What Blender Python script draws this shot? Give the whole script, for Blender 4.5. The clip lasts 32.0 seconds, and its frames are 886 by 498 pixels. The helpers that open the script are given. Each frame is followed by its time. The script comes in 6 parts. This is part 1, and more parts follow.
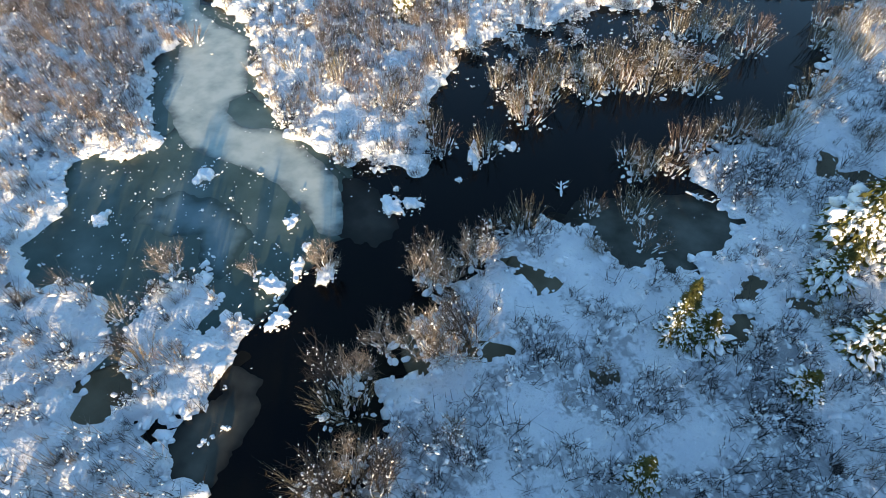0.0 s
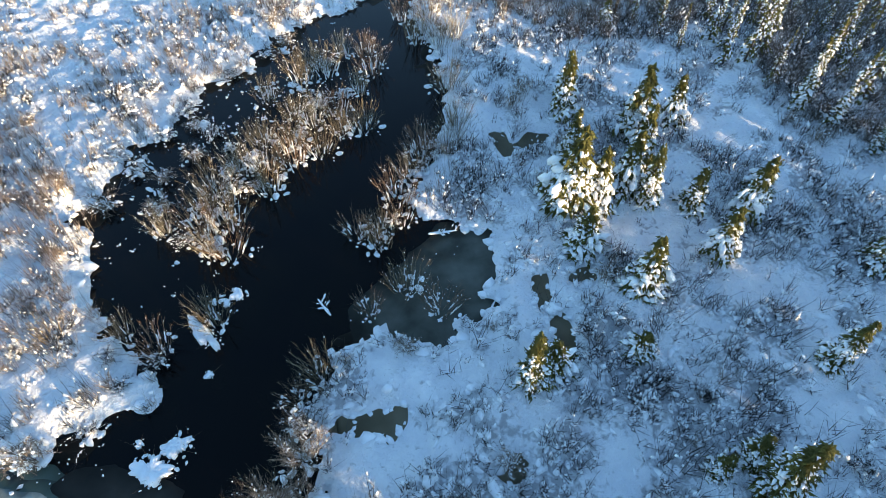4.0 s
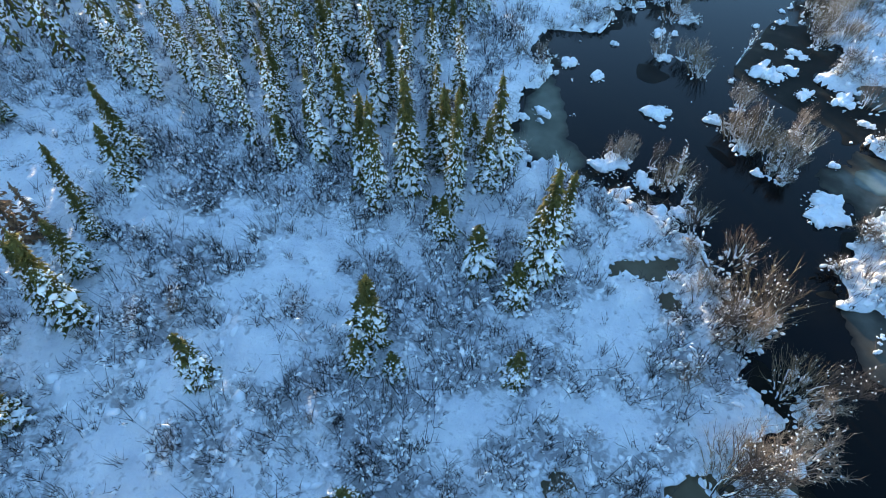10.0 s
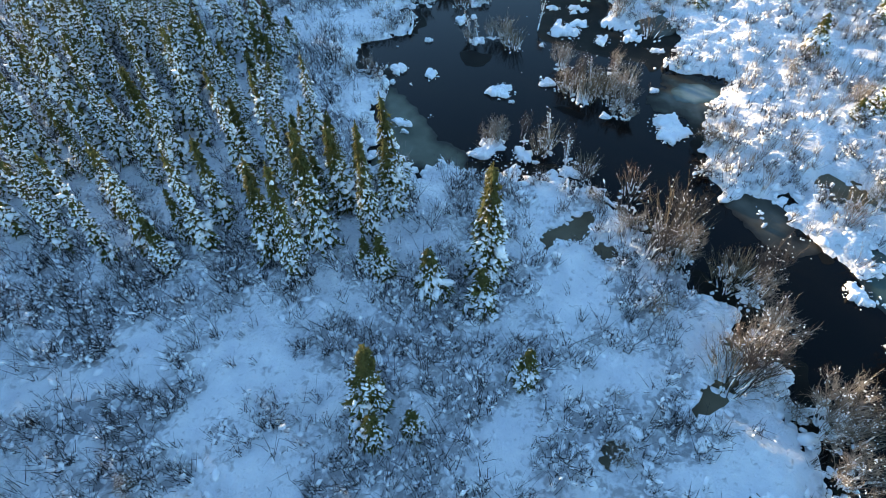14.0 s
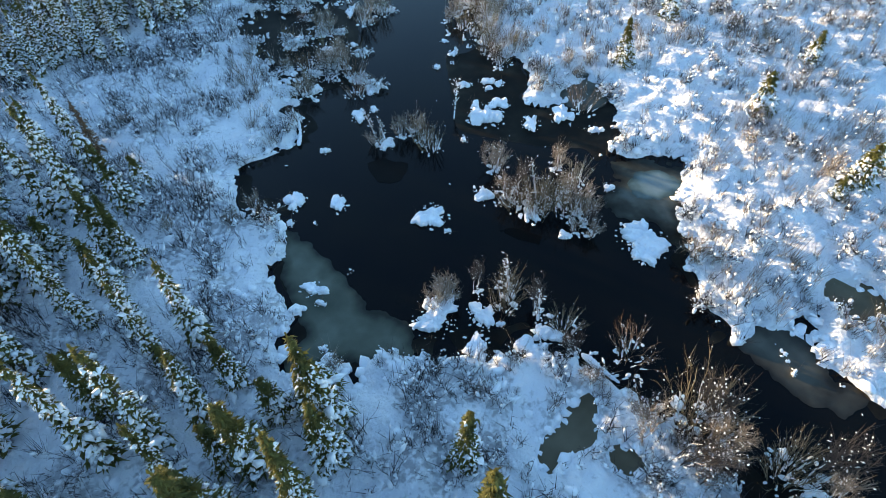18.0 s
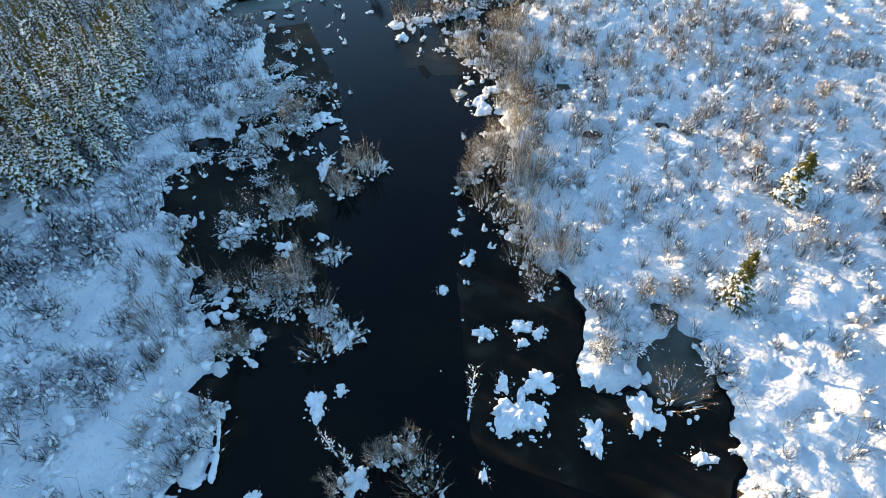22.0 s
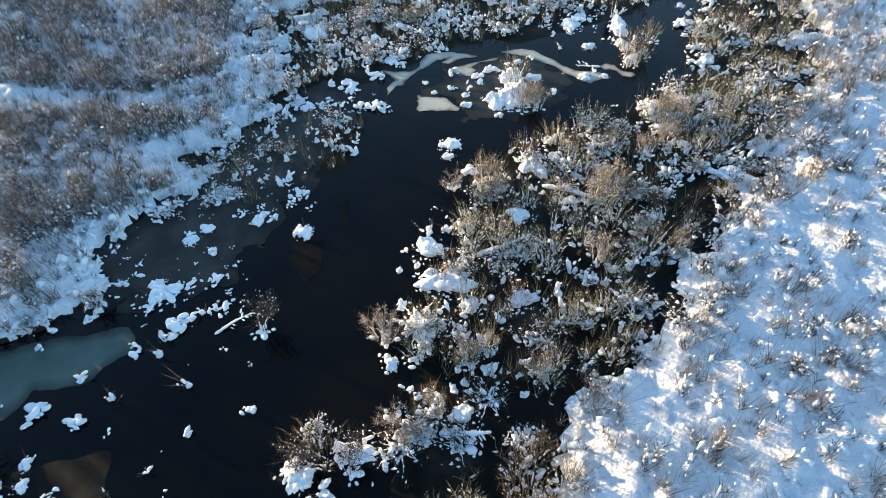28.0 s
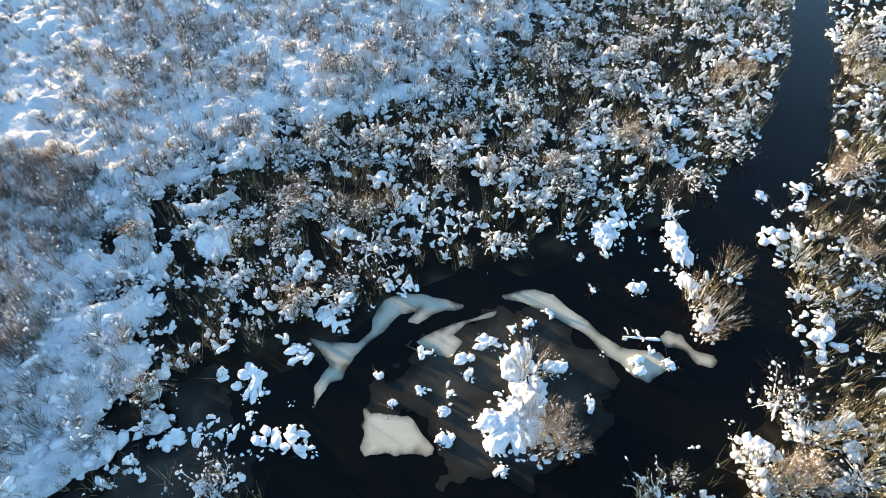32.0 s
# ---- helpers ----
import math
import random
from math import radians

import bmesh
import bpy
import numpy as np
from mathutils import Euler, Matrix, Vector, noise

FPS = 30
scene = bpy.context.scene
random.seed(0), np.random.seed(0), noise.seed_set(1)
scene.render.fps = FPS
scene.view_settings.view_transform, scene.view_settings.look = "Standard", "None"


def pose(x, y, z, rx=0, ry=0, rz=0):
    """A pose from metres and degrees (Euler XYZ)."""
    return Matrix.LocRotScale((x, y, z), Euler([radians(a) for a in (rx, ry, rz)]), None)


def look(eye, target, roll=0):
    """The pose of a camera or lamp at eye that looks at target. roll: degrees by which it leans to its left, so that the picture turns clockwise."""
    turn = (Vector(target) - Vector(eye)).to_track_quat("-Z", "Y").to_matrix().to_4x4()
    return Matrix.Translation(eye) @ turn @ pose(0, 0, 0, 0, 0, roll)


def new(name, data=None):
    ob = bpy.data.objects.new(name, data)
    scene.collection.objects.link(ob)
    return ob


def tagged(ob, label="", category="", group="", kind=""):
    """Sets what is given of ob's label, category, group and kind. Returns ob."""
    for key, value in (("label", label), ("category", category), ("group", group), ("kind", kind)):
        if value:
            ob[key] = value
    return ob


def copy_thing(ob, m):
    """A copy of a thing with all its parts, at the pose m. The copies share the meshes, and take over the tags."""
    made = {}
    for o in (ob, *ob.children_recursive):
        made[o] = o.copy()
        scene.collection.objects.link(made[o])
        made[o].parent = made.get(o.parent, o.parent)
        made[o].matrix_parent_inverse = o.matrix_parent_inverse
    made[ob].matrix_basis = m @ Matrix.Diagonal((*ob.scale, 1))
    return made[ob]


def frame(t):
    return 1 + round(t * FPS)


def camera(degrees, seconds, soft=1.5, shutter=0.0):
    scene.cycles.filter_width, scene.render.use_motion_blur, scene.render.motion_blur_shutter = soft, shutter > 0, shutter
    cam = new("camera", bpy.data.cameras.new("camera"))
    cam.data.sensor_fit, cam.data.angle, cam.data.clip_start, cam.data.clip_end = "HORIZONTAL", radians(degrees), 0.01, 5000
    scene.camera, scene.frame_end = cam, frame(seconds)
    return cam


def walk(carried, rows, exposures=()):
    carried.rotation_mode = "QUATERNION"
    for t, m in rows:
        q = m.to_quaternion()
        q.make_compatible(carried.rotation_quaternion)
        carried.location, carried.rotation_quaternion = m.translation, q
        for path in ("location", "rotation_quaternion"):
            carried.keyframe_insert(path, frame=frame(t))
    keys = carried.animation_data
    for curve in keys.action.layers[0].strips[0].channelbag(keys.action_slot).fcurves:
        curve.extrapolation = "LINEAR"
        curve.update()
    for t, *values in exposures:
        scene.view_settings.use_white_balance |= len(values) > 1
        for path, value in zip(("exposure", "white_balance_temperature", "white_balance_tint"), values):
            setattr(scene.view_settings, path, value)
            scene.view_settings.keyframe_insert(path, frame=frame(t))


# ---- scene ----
cam = camera(78.4, 32.0, soft=0.6)
METRES, EYE, TILT, LEAN, TURN = 130.2, 22.5, 0.0, 0.0, 29.8
EXPOSURE = [(0.0, 2.61, 7200), (3.0, 2.68, 7350), (6.0, 3.16, 6800), (9.0, 3.16, 6800), (13.0, 3.02, 6950), (16.0, 3.0, 7150), (20.0, 3.0, 7300), (22.0, 2.9, 7400), (25.0, 2.97, 7700), (28.0, 2.9, 7600), (32.0, 2.98, 7700)]
ROWS = [
    (0, 0, 0, 0, -1.04, -50.81, 0.85),
    (0.5, -0.0007, 0.0065, 0.0001, -0.64, -50.78, 0.85),
    (1, -0.002, 0.0127, 0.0002, -0.57, -50.76, 0.74),
    (1.5, -0.0031, 0.0201, 0.0004, -0.76, -50.67, 0.67),
    (2, -0.0042, 0.027, 0.0004, -0.91, -50.61, 0.59),
    (2.5, -0.0046, 0.035, 0.0006, -4.77, -50.42, 0.41),
    (3, -0.0048, 0.0423, 0.001, -18.55, -50.07, -0.36),
    (3.5, -0.0051, 0.052, 0.0018, -33.76, -49.98, -0.63),
    (5.5, 0.0083, 0.0941, 0.0023, -86.2, -49.49, -0.75),
    (6, 0.0149, 0.1036, 0.0009, -100.43, -49.23, -0.65),
    (6.5, 0.0243, 0.112, 0.0004, -119.42, -49.26, -0.48),
    (7, 0.0342, 0.1187, 0.0004, -134.85, -49.29, -0.35),
    (7.5, 0.0464, 0.1242, 0.0003, -148.46, -49.39, -0.3),
    (8, 0.0579, 0.1274, -0.0001, -158.69, -49.43, -0.23),
    (8.5, 0.0697, 0.1291, -0.0012, -169.08, -49.26, 0.04),
    (9, 0.0805, 0.1287, -0.0017, -177.45, -49.34, 0.1),
    (9.5, 0.0914, 0.1273, -0.0026, -186.27, -49.22, 0.1),
    (10, 0.0999, 0.1256, -0.0032, -194.03, -49.11, 0.2),
    (10.5, 0.1085, 0.1229, -0.0037, -204.43, -49.1, 0.41),
    (11, 0.1151, 0.1201, -0.0038, -213.34, -49.05, 0.57),
    (11.5, 0.1219, 0.1169, -0.0039, -222.41, -48.99, 0.66),
    (12, 0.1272, 0.1138, -0.0039, -223.35, -48.8, 0.65),
    (12.5, 0.1308, 0.1108, -0.004, -223.09, -48.58, 0.86),
    (13, 0.1328, 0.1076, -0.0043, -223.04, -48.45, 1.08),
    (13.5, 0.1336, 0.1027, -0.0044, -222.34, -48.35, 1.38),
    (15.5, 0.1213, 0.0732, -0.0054, -225.78, -48.35, 0.8),
    (16, 0.1148, 0.0627, -0.0051, -231.36, -48.72, 0.15),
    (16.5, 0.1062, 0.0521, -0.0046, -235.07, -48.81, 0.07),
    (17, 0.0957, 0.0419, -0.0044, -235.63, -48.48, 0.34),
    (17.5, 0.0836, 0.0321, -0.0038, -236.44, -48.45, 0.53),
    (18, 0.0702, 0.0219, -0.0031, -236.19, -48.14, 1.12),
    (18.5, 0.0555, 0.0116, -0.0028, -235.21, -47.94, 1.76),
    (19, 0.0398, 0.0018, -0.0029, -234.38, -47.79, 2.05),
    (19.5, 0.0232, -0.0096, -0.0025, -234.38, -47.91, 1.98),
    (20, 0.0065, -0.0218, -0.0022, -234.54, -47.94, 1.79),
    (20.5, -0.0111, -0.0342, -0.002, -234.88, -48.02, 1.51),
    (21, -0.0295, -0.0461, -0.002, -234.78, -47.96, 1.53),
    (21.5, -0.049, -0.0576, -0.0018, -234.76, -47.98, 1.47),
    (22, -0.0688, -0.0703, -0.0018, -234.74, -48.05, 1.5),
    (22.5, -0.0886, -0.0833, -0.0019, -234.93, -48.07, 1.4),
    (23, -0.1086, -0.0966, -0.0022, -235.21, -48.09, 1.24),
    (23.5, -0.1289, -0.1097, -0.0024, -235.23, -48.13, 1.18),
    (24, -0.1494, -0.1229, -0.0026, -235.34, -48.14, 1.07),
    (24.5, -0.1702, -0.1366, -0.0026, -235.29, -48.21, 1.09),
    (25, -0.191, -0.1502, -0.0028, -235.19, -48.24, 1.11),
    (25.5, -0.2119, -0.1641, -0.003, -235.27, -48.26, 1.05),
    (27.5, -0.2974, -0.2183, -0.0046, -234.68, -48.22, 1.24),
    (28, -0.3189, -0.2325, -0.0047, -234.78, -48.26, 1.21),
    (28.5, -0.3406, -0.2463, -0.0046, -234.69, -48.32, 1.13),
    (29, -0.3619, -0.2608, -0.0044, -234.53, -48.37, 1),
    (29.5, -0.3829, -0.2745, -0.0043, -234.48, -48.38, 1.06),
    (30, -0.403, -0.2886, -0.004, -234.66, -48.53, 0.74),
    (30.5, -0.4229, -0.3007, -0.004, -234.5, -48.51, 0.82),
    (31, -0.4402, -0.3129, -0.0036, -234.4, -48.59, 0.49),
    (31.5, -0.4588, -0.3256, -0.0029, -234.53, -48.62, 0),
    (32, -0.4732, -0.3355, -0.002, -235.57, -48.78, -0.86),
]
walk(cam, [(t, pose(0, 0, EYE, TILT, LEAN, TURN) @ pose(METRES * x, METRES * y, METRES * z, 90 + pitch, roll, yaw)) for t, x, y, z, yaw, pitch, roll in ROWS],
     [(t, stops, kelvin, 8) for t, stops, kelvin in EXPOSURE])

# ---- light: low winter sun, clear sky ----
SUN_AZ, SUN_EL = radians(148), radians(7.4)
sky_world = bpy.data.worlds.new("winter_sky")
scene.world = sky_world
sky_world.use_nodes = True
sky = sky_world.node_tree.nodes.new("ShaderNodeTexSky")
sky.sky_type, sky.sun_disc, sky.sun_elevation, sky.sun_rotation = "NISHITA", False, SUN_EL, SUN_AZ
sky.air_density, sky.dust_density, sky.ozone_density = 1.0, 0.1, 3.2
back = sky_world.node_tree.nodes["Background"]
back.inputs["Strength"].default_value = 0.087
sky_world.node_tree.links.new(sky.outputs["Color"], back.inputs["Color"])
sun_data = bpy.data.lights.new("sun", "SUN")
sun_data.energy, sun_data.angle, sun_data.color = 2.15, radians(0.6), (1.0, 0.76, 0.48)
sun = new("sun", sun_data)
SUN_WAY = Vector((math.sin(SUN_AZ) * math.cos(SUN_EL), math.cos(SUN_AZ) * math.cos(SUN_EL), math.sin(SUN_EL)))
sun.matrix_world = look(tuple(SUN_WAY * 200), (0, 0, 0))


# ---- materials ----
def material(name, colors, scale=3.0, rough=0.8, bump=0.0, bump_scale=20.0, island=0.0, detail=4.0, spec=0.3, coords="Object", lo=0.35, hi=0.65, depth=0.05, litter_shade=0.0, through_light=None, icy=False):
    """Two or more colours mixed by noise; island: how far each loose piece or object strays in value."""
    m = bpy.data.materials.new(name)
    m.use_nodes = True
    n, l = m.node_tree.nodes, m.node_tree.links
    p = n["Principled BSDF"]
    p.inputs["Roughness"].default_value = rough
    p.inputs["Specular IOR Level"].default_value = spec
    tc = n.new("ShaderNodeTexCoord")
    no = n.new("ShaderNodeTexNoise")
    no.inputs["Scale"].default_value, no.inputs["Detail"].default_value = scale, detail
    l.new(tc.outputs[coords], no.inputs["Vector"])
    ra = n.new("ShaderNodeValToRGB")
    e = ra.color_ramp.elements
    e[0].position, e[1].position = lo, hi
    e[0].color, e[1].color = (*colors[0], 1), (*colors[-1], 1)
    for i, c in enumerate(colors[1:-1]):
        x = e.new(lo + (hi - lo) * (i + 1) / (len(colors) - 1))
        x.color = (*c, 1)
    l.new(no.outputs["Fac"], ra.inputs["Fac"])
    out = ra.outputs["Color"]
    if icy:
        # thinner towards the edge of the sheet, where the dark water shows
        at = n.new("ShaderNodeAttribute")
        at.attribute_name = "thickness"
        sm = n.new("ShaderNodeMath")
        sm.operation = "MULTIPLY_ADD"
        sm.inputs[1].default_value, sm.inputs[2].default_value = 0.42, -0.30
        l.new(at.outputs["Fac"], sm.inputs[0])
        ad = n.new("ShaderNodeMath")
        l.new(no.outputs["Fac"], ad.inputs[0])
        l.new(sm.outputs["Value"], ad.inputs[1])
        l.new(ad.outputs["Value"], ra.inputs["Fac"])
    if island:
        ge = n.new("ShaderNodeNewGeometry")
        mr = n.new("ShaderNodeMapRange")
        mr.inputs["To Min"].default_value, mr.inputs["To Max"].default_value = 1 - island, 1 + island
        l.new(ge.outputs["Random Per Island"], mr.inputs["Value"])
        mu = n.new("ShaderNodeMix")
        mu.data_type, mu.blend_type = "RGBA", "MULTIPLY"
        mu.inputs[0].default_value = 1.0
        l.new(out, mu.inputs[6])
        l.new(mr.outputs["Result"], mu.inputs[7])
        out = mu.outputs[2]
    if litter_shade:
        # twig ends and moss in clusters, with shade under the brush painted in
        ln = n.new("ShaderNodeTexNoise")
        ln.inputs["Scale"].default_value, ln.inputs["Detail"].default_value, ln.inputs["Distortion"].default_value = 3.4, 7.0, 0.5
        l.new(tc.outputs[coords], ln.inputs["Vector"])
        big = n.new("ShaderNodeAttribute")
        big.attribute_name = "heath"
        add = n.new("ShaderNodeMath")
        add.operation = "MULTIPLY_ADD"
        add.inputs[1].default_value = 0.30
        l.new(big.outputs["Fac"], add.inputs[0])
        l.new(ln.outputs["Fac"], add.inputs[2])
        step = n.new("ShaderNodeMapRange")
        step.inputs["From Min"].default_value, step.inputs["From Max"].default_value = 0.60, 0.78
        step.inputs["To Max"].default_value = litter_shade
        l.new(add.outputs["Value"], step.inputs["Value"])
        mx = n.new("ShaderNodeMix")
        mx.data_type = "RGBA"
        l.new(step.outputs["Result"], mx.inputs[0])
        l.new(out, mx.inputs[6])
        mx.inputs[7].default_value = (0.10, 0.092, 0.095, 1)
        out = mx.outputs[2]
    l.new(out, p.inputs["Base Color"])
    if through_light:
        tr = n.new("ShaderNodeBsdfTranslucent")
        tr.inputs["Color"].default_value = (*through_light, 1)
        ms = n.new("ShaderNodeMixShader")
        ms.inputs[0].default_value = 0.45
        l.new(p.outputs["BSDF"], ms.inputs[1])
        l.new(tr.outputs["BSDF"], ms.inputs[2])
        l.new(ms.outputs["Shader"], n["Material Output"].inputs["Surface"])
    if bump:
        b2 = n.new("ShaderNodeTexNoise")
        b2.inputs["Scale"].default_value, b2.inputs["Detail"].default_value, b2.inputs["Roughness"].default_value = bump_scale, 7.0, 0.62
        l.new(tc.outputs[coords], b2.inputs["Vector"])
        bu = n.new("ShaderNodeBump")
        bu.inputs["Strength"].default_value, bu.inputs["Distance"].default_value = bump, depth
        l.new(b2.outputs["Fac"], bu.inputs["Height"])
        l.new(bu.outputs["Normal"], p.inputs["Normal"])
    return m


SNOW = material("snow", [(0.80, 0.82, 0.85), (0.90, 0.91, 0.92)], 1.5, 0.7, 0.5, 7.0)
SNOW_GROUND = material("snow_ground", [(0.80, 0.82, 0.86), (0.90, 0.91, 0.92)], 0.8, 0.7, 1.0, 2.6, depth=0.36, litter_shade=0.5)
WATER = material("river_water", [(0.0015, 0.002, 0.003), (0.004, 0.004, 0.0035)], 0.25, 0.06, 0.02, 1.2, spec=0.11)
BED = material("peat_bed", [(0.014, 0.010, 0.006), (0.028, 0.019, 0.011)], 2.0, 0.9, 0.3)
ICE_MILKY = material("milky_ice", [(0.08, 0.10, 0.095), (0.29, 0.335, 0.305), (0.45, 0.48, 0.425)], 0.7, 0.4, 0.15, 6.0, icy=True, detail=7, lo=0.18, hi=0.72)
ICE_BEIGE = material("beige_ice", [(0.04, 0.04, 0.035), (0.34, 0.32, 0.26), (0.50, 0.47, 0.39)], 0.8, 0.5, 0.2, 5.0, spec=0.2, icy=True, detail=7, lo=0.12, hi=0.70)
ICE_GREEN = material("green_grey_ice", [(0.006, 0.008, 0.007), (0.030, 0.054, 0.044), (0.054, 0.088, 0.076), (0.098, 0.138, 0.128)], 0.34, 0.45, 0.15, 6.0, icy=True, detail=7, lo=0.2, hi=0.82)
ICE_DARK = material("thin_dark_ice", [(0.004, 0.004, 0.003), (0.011, 0.0095, 0.007), (0.030, 0.028, 0.020)], 0.45, 0.6, 0.1, 6.0, spec=0.08, detail=8, lo=0.38, hi=0.72)
ICE_OLIVES = material("olive_ice", [(0.008, 0.008, 0.006), (0.036, 0.039, 0.031), (0.100, 0.106, 0.090)], 0.5, 0.6, 0.15, 6.0, spec=0.15, icy=True, detail=7, lo=0.2, hi=0.75)
ICE_ISLE = material("brown_grey_ice", [(0.006, 0.006, 0.005), (0.020, 0.019, 0.016), (0.050, 0.048, 0.040)], 0.5, 0.5, 0.15, 6.0, spec=0.15, icy=True, detail=7, lo=0.2, hi=0.8)
ICE_BASIN = material("olive_green_ice", [(0.012, 0.014, 0.010), (0.048, 0.056, 0.040), (0.080, 0.090, 0.066), (0.12, 0.135, 0.105)], 0.45, 0.5, 0.15, 6.0, spec=0.2, icy=True, detail=8, lo=0.2, hi=0.8)
ICE_SHELF = material("beige_shelf_ice", [(0.006, 0.006, 0.005), (0.044, 0.042, 0.033), (0.092, 0.088, 0.070)], 0.5, 0.5, 0.15, 6.0, spec=0.2, icy=True, detail=8, lo=0.15, hi=0.8)
ICE_WISP = material("wispy_ice", [(0.0025, 0.0025, 0.0025), (0.005, 0.005, 0.005), (0.014, 0.0145, 0.015)], 0.6, 0.5, 0.1, 6.0, spec=0.05, icy=True, detail=8, lo=0.2, hi=0.8)
ICE_BROWN = material("peaty_shallows", [(0.0025, 0.0025, 0.0025), (0.009, 0.0068, 0.0045), (0.022, 0.0155, 0.0095)], 0.5, 0.4, 0.1, 6.0, spec=0.16, icy=True, detail=8, lo=0.2, hi=0.8)
ICE_PALER = material("pale_blue_green_ice", [(0.036, 0.062, 0.058), (0.105, 0.162, 0.170), (0.18, 0.240, 0.255)], 0.5, 0.5, 0.1, 6.0, spec=0.2, icy=True, detail=7, lo=0.2, hi=0.8)
ICE_POOL = material("peaty_pool_ice", [(0.034, 0.028, 0.017), (0.095, 0.080, 0.052), (0.15, 0.128, 0.088)], 0.5, 0.6, 0.15, 6.0, spec=0.06, icy=True, detail=7, lo=0.2, hi=0.8)
TWIG = material("willow_bark", [(0.17, 0.135, 0.110), (0.34, 0.28, 0.225)], 2.0, 0.85, island=0.5)
TWIG_OLIVE = material("olive_brown_bark", [(0.115, 0.090, 0.056), (0.25, 0.195, 0.125)], 2.0, 0.85, island=0.5)
TWIG_MAUVE = material("mauve_brown_bark", [(0.15, 0.115, 0.100), (0.31, 0.245, 0.215)], 2.0, 0.85, island=0.5)
TWIG_PALE = material("pale_bark", [(0.17, 0.145, 0.105), (0.31, 0.27, 0.20)], 2.0, 0.85, island=0.45)
TWIG_RED = material("red_brown_bark", [(0.12, 0.075, 0.048), (0.24, 0.155, 0.10)], 2.0, 0.85, island=0.45)
TWIG_GREY = material("grey_bark", [(0.022, 0.020, 0.022), (0.060, 0.052, 0.050)], 1.0, 0.85, island=0.5)
TWIG_DULL = material("frosted_grey_bark", [(0.10, 0.088, 0.082), (0.21, 0.185, 0.165)], 1.0, 0.85, island=0.5)
TWIG_KHAKI = material("khaki_bark", [(0.15, 0.135, 0.080), (0.29, 0.26, 0.16)], 2.0, 0.85, island=0.45)
STRAW = material("dry_sedge", [(0.13, 0.11, 0.066), (0.25, 0.215, 0.135)], 2.0, 0.85, island=0.4)
BARK = material("spruce_bark", [(0.06, 0.045, 0.035), (0.13, 0.10, 0.08)], 6.0, 0.9, 0.5)
NEEDLES = material("spruce_needles", [(0.062, 0.070, 0.024), (0.17, 0.160, 0.048)], 1.5, 0.75, 0.4, 30.0, island=0.45, through_light=(0.30, 0.27, 0.07))
DEAD_NEEDLES = material("dead_needles", [(0.14, 0.075, 0.04), (0.24, 0.14, 0.08)], 1.5, 0.8, 0.4, 30.0, island=0.4)


# ---- geometry helpers ----
def mesh_of(name, verts, tris, mat, smooth=True):
    verts, tris = np.asarray(verts, np.float32), np.asarray(tris, np.int32)
    me = bpy.data.meshes.new(name)
    me.vertices.add(len(verts))
    me.vertices.foreach_set("co", verts.ravel())
    k = tris.shape[1]
    me.loops.add(tris.size)
    me.loops.foreach_set("vertex_index", tris.ravel())
    me.polygons.add(len(tris))
    me.polygons.foreach_set("loop_start", np.arange(0, tris.size, k, dtype=np.int32))
    me.polygons.foreach_set("use_smooth", np.full(len(tris), smooth))
    me.materials.append(mat)
    me.update(calc_edges=True)
    return me


def part(name, me, parent, label=""):
    ob = new(name, me)
    ob.parent = parent
    return tagged(ob, label)


def merge(*pieces):
    vs, fs, at = [], [], 0
    for v, f in pieces:
        vs.append(v)
        fs.append(f + at)
        at += len(v)
    return np.concatenate(vs), np.concatenate(fs)


def lattice(seed):
    return np.random.RandomState(seed).rand(128, 128)


def vnoise(x, y, seed=0):
    """Smooth value noise, -1 to 1, one cell a unit."""
    t = lattice(seed)
    xi, yi = np.floor(x).astype(int), np.floor(y).astype(int)
    u, v = x - xi, y - yi
    u, v = u * u * (3 - 2 * u), v * v * (3 - 2 * v)
    a, b, c, d = t[xi % 128, yi % 128], t[(xi + 1) % 128, yi % 128], t[xi % 128, (yi + 1) % 128], t[(xi + 1) % 128, (yi + 1) % 128]
    return 2 * ((a * (1 - u) + b * u) * (1 - v) + (c * (1 - u) + d * u) * v) - 1


def fbm(x, y, size, octaves=3, seed=0):
    s, amp, out = 1.0 / size, 1.0, 0.0
    for o in range(octaves):
        out = out + amp * vnoise(x * s + 17.3 * o, y * s - 9.1 * o, seed + o)
        s, amp = s * 2.1, amp * 0.5
    return out / (2 - 0.5 ** (octaves - 1))


def distance(x, y, poly):
    """Signed distance to a closed outline, positive outside."""
    p = np.array(poly, float)
    best, inside = np.full(x.shape, 1e9), np.zeros(x.shape, bool)
    for (ax, ay), (bx, by) in zip(p, np.roll(p, -1, 0)):
        dx, dy = bx - ax, by - ay
        k = np.clip(((x - ax) * dx + (y - ay) * dy) / (dx * dx + dy * dy + 1e-9), 0, 1)
        best = np.minimum(best, (x - ax - k * dx) ** 2 + (y - ay - k * dy) ** 2)
        if ay != by:
            inside ^= ((ay > y) != (by > y)) & (x < ax + (y - ay) * dx / dy)
    return np.where(inside, -1, 1) * np.sqrt(best)


def to_line(x, y, line):
    p = np.array(line, float)
    best = np.full(x.shape, 1e9)
    for (ax, ay), (bx, by) in zip(p[:-1], p[1:]):
        dx, dy = bx - ax, by - ay
        k = np.clip(((x - ax) * dx + (y - ay) * dy) / (dx * dx + dy * dy + 1e-9), 0, 1)
        best = np.minimum(best, (x - ax - k * dx) ** 2 + (y - ay - k * dy) ** 2)
    return np.sqrt(best)


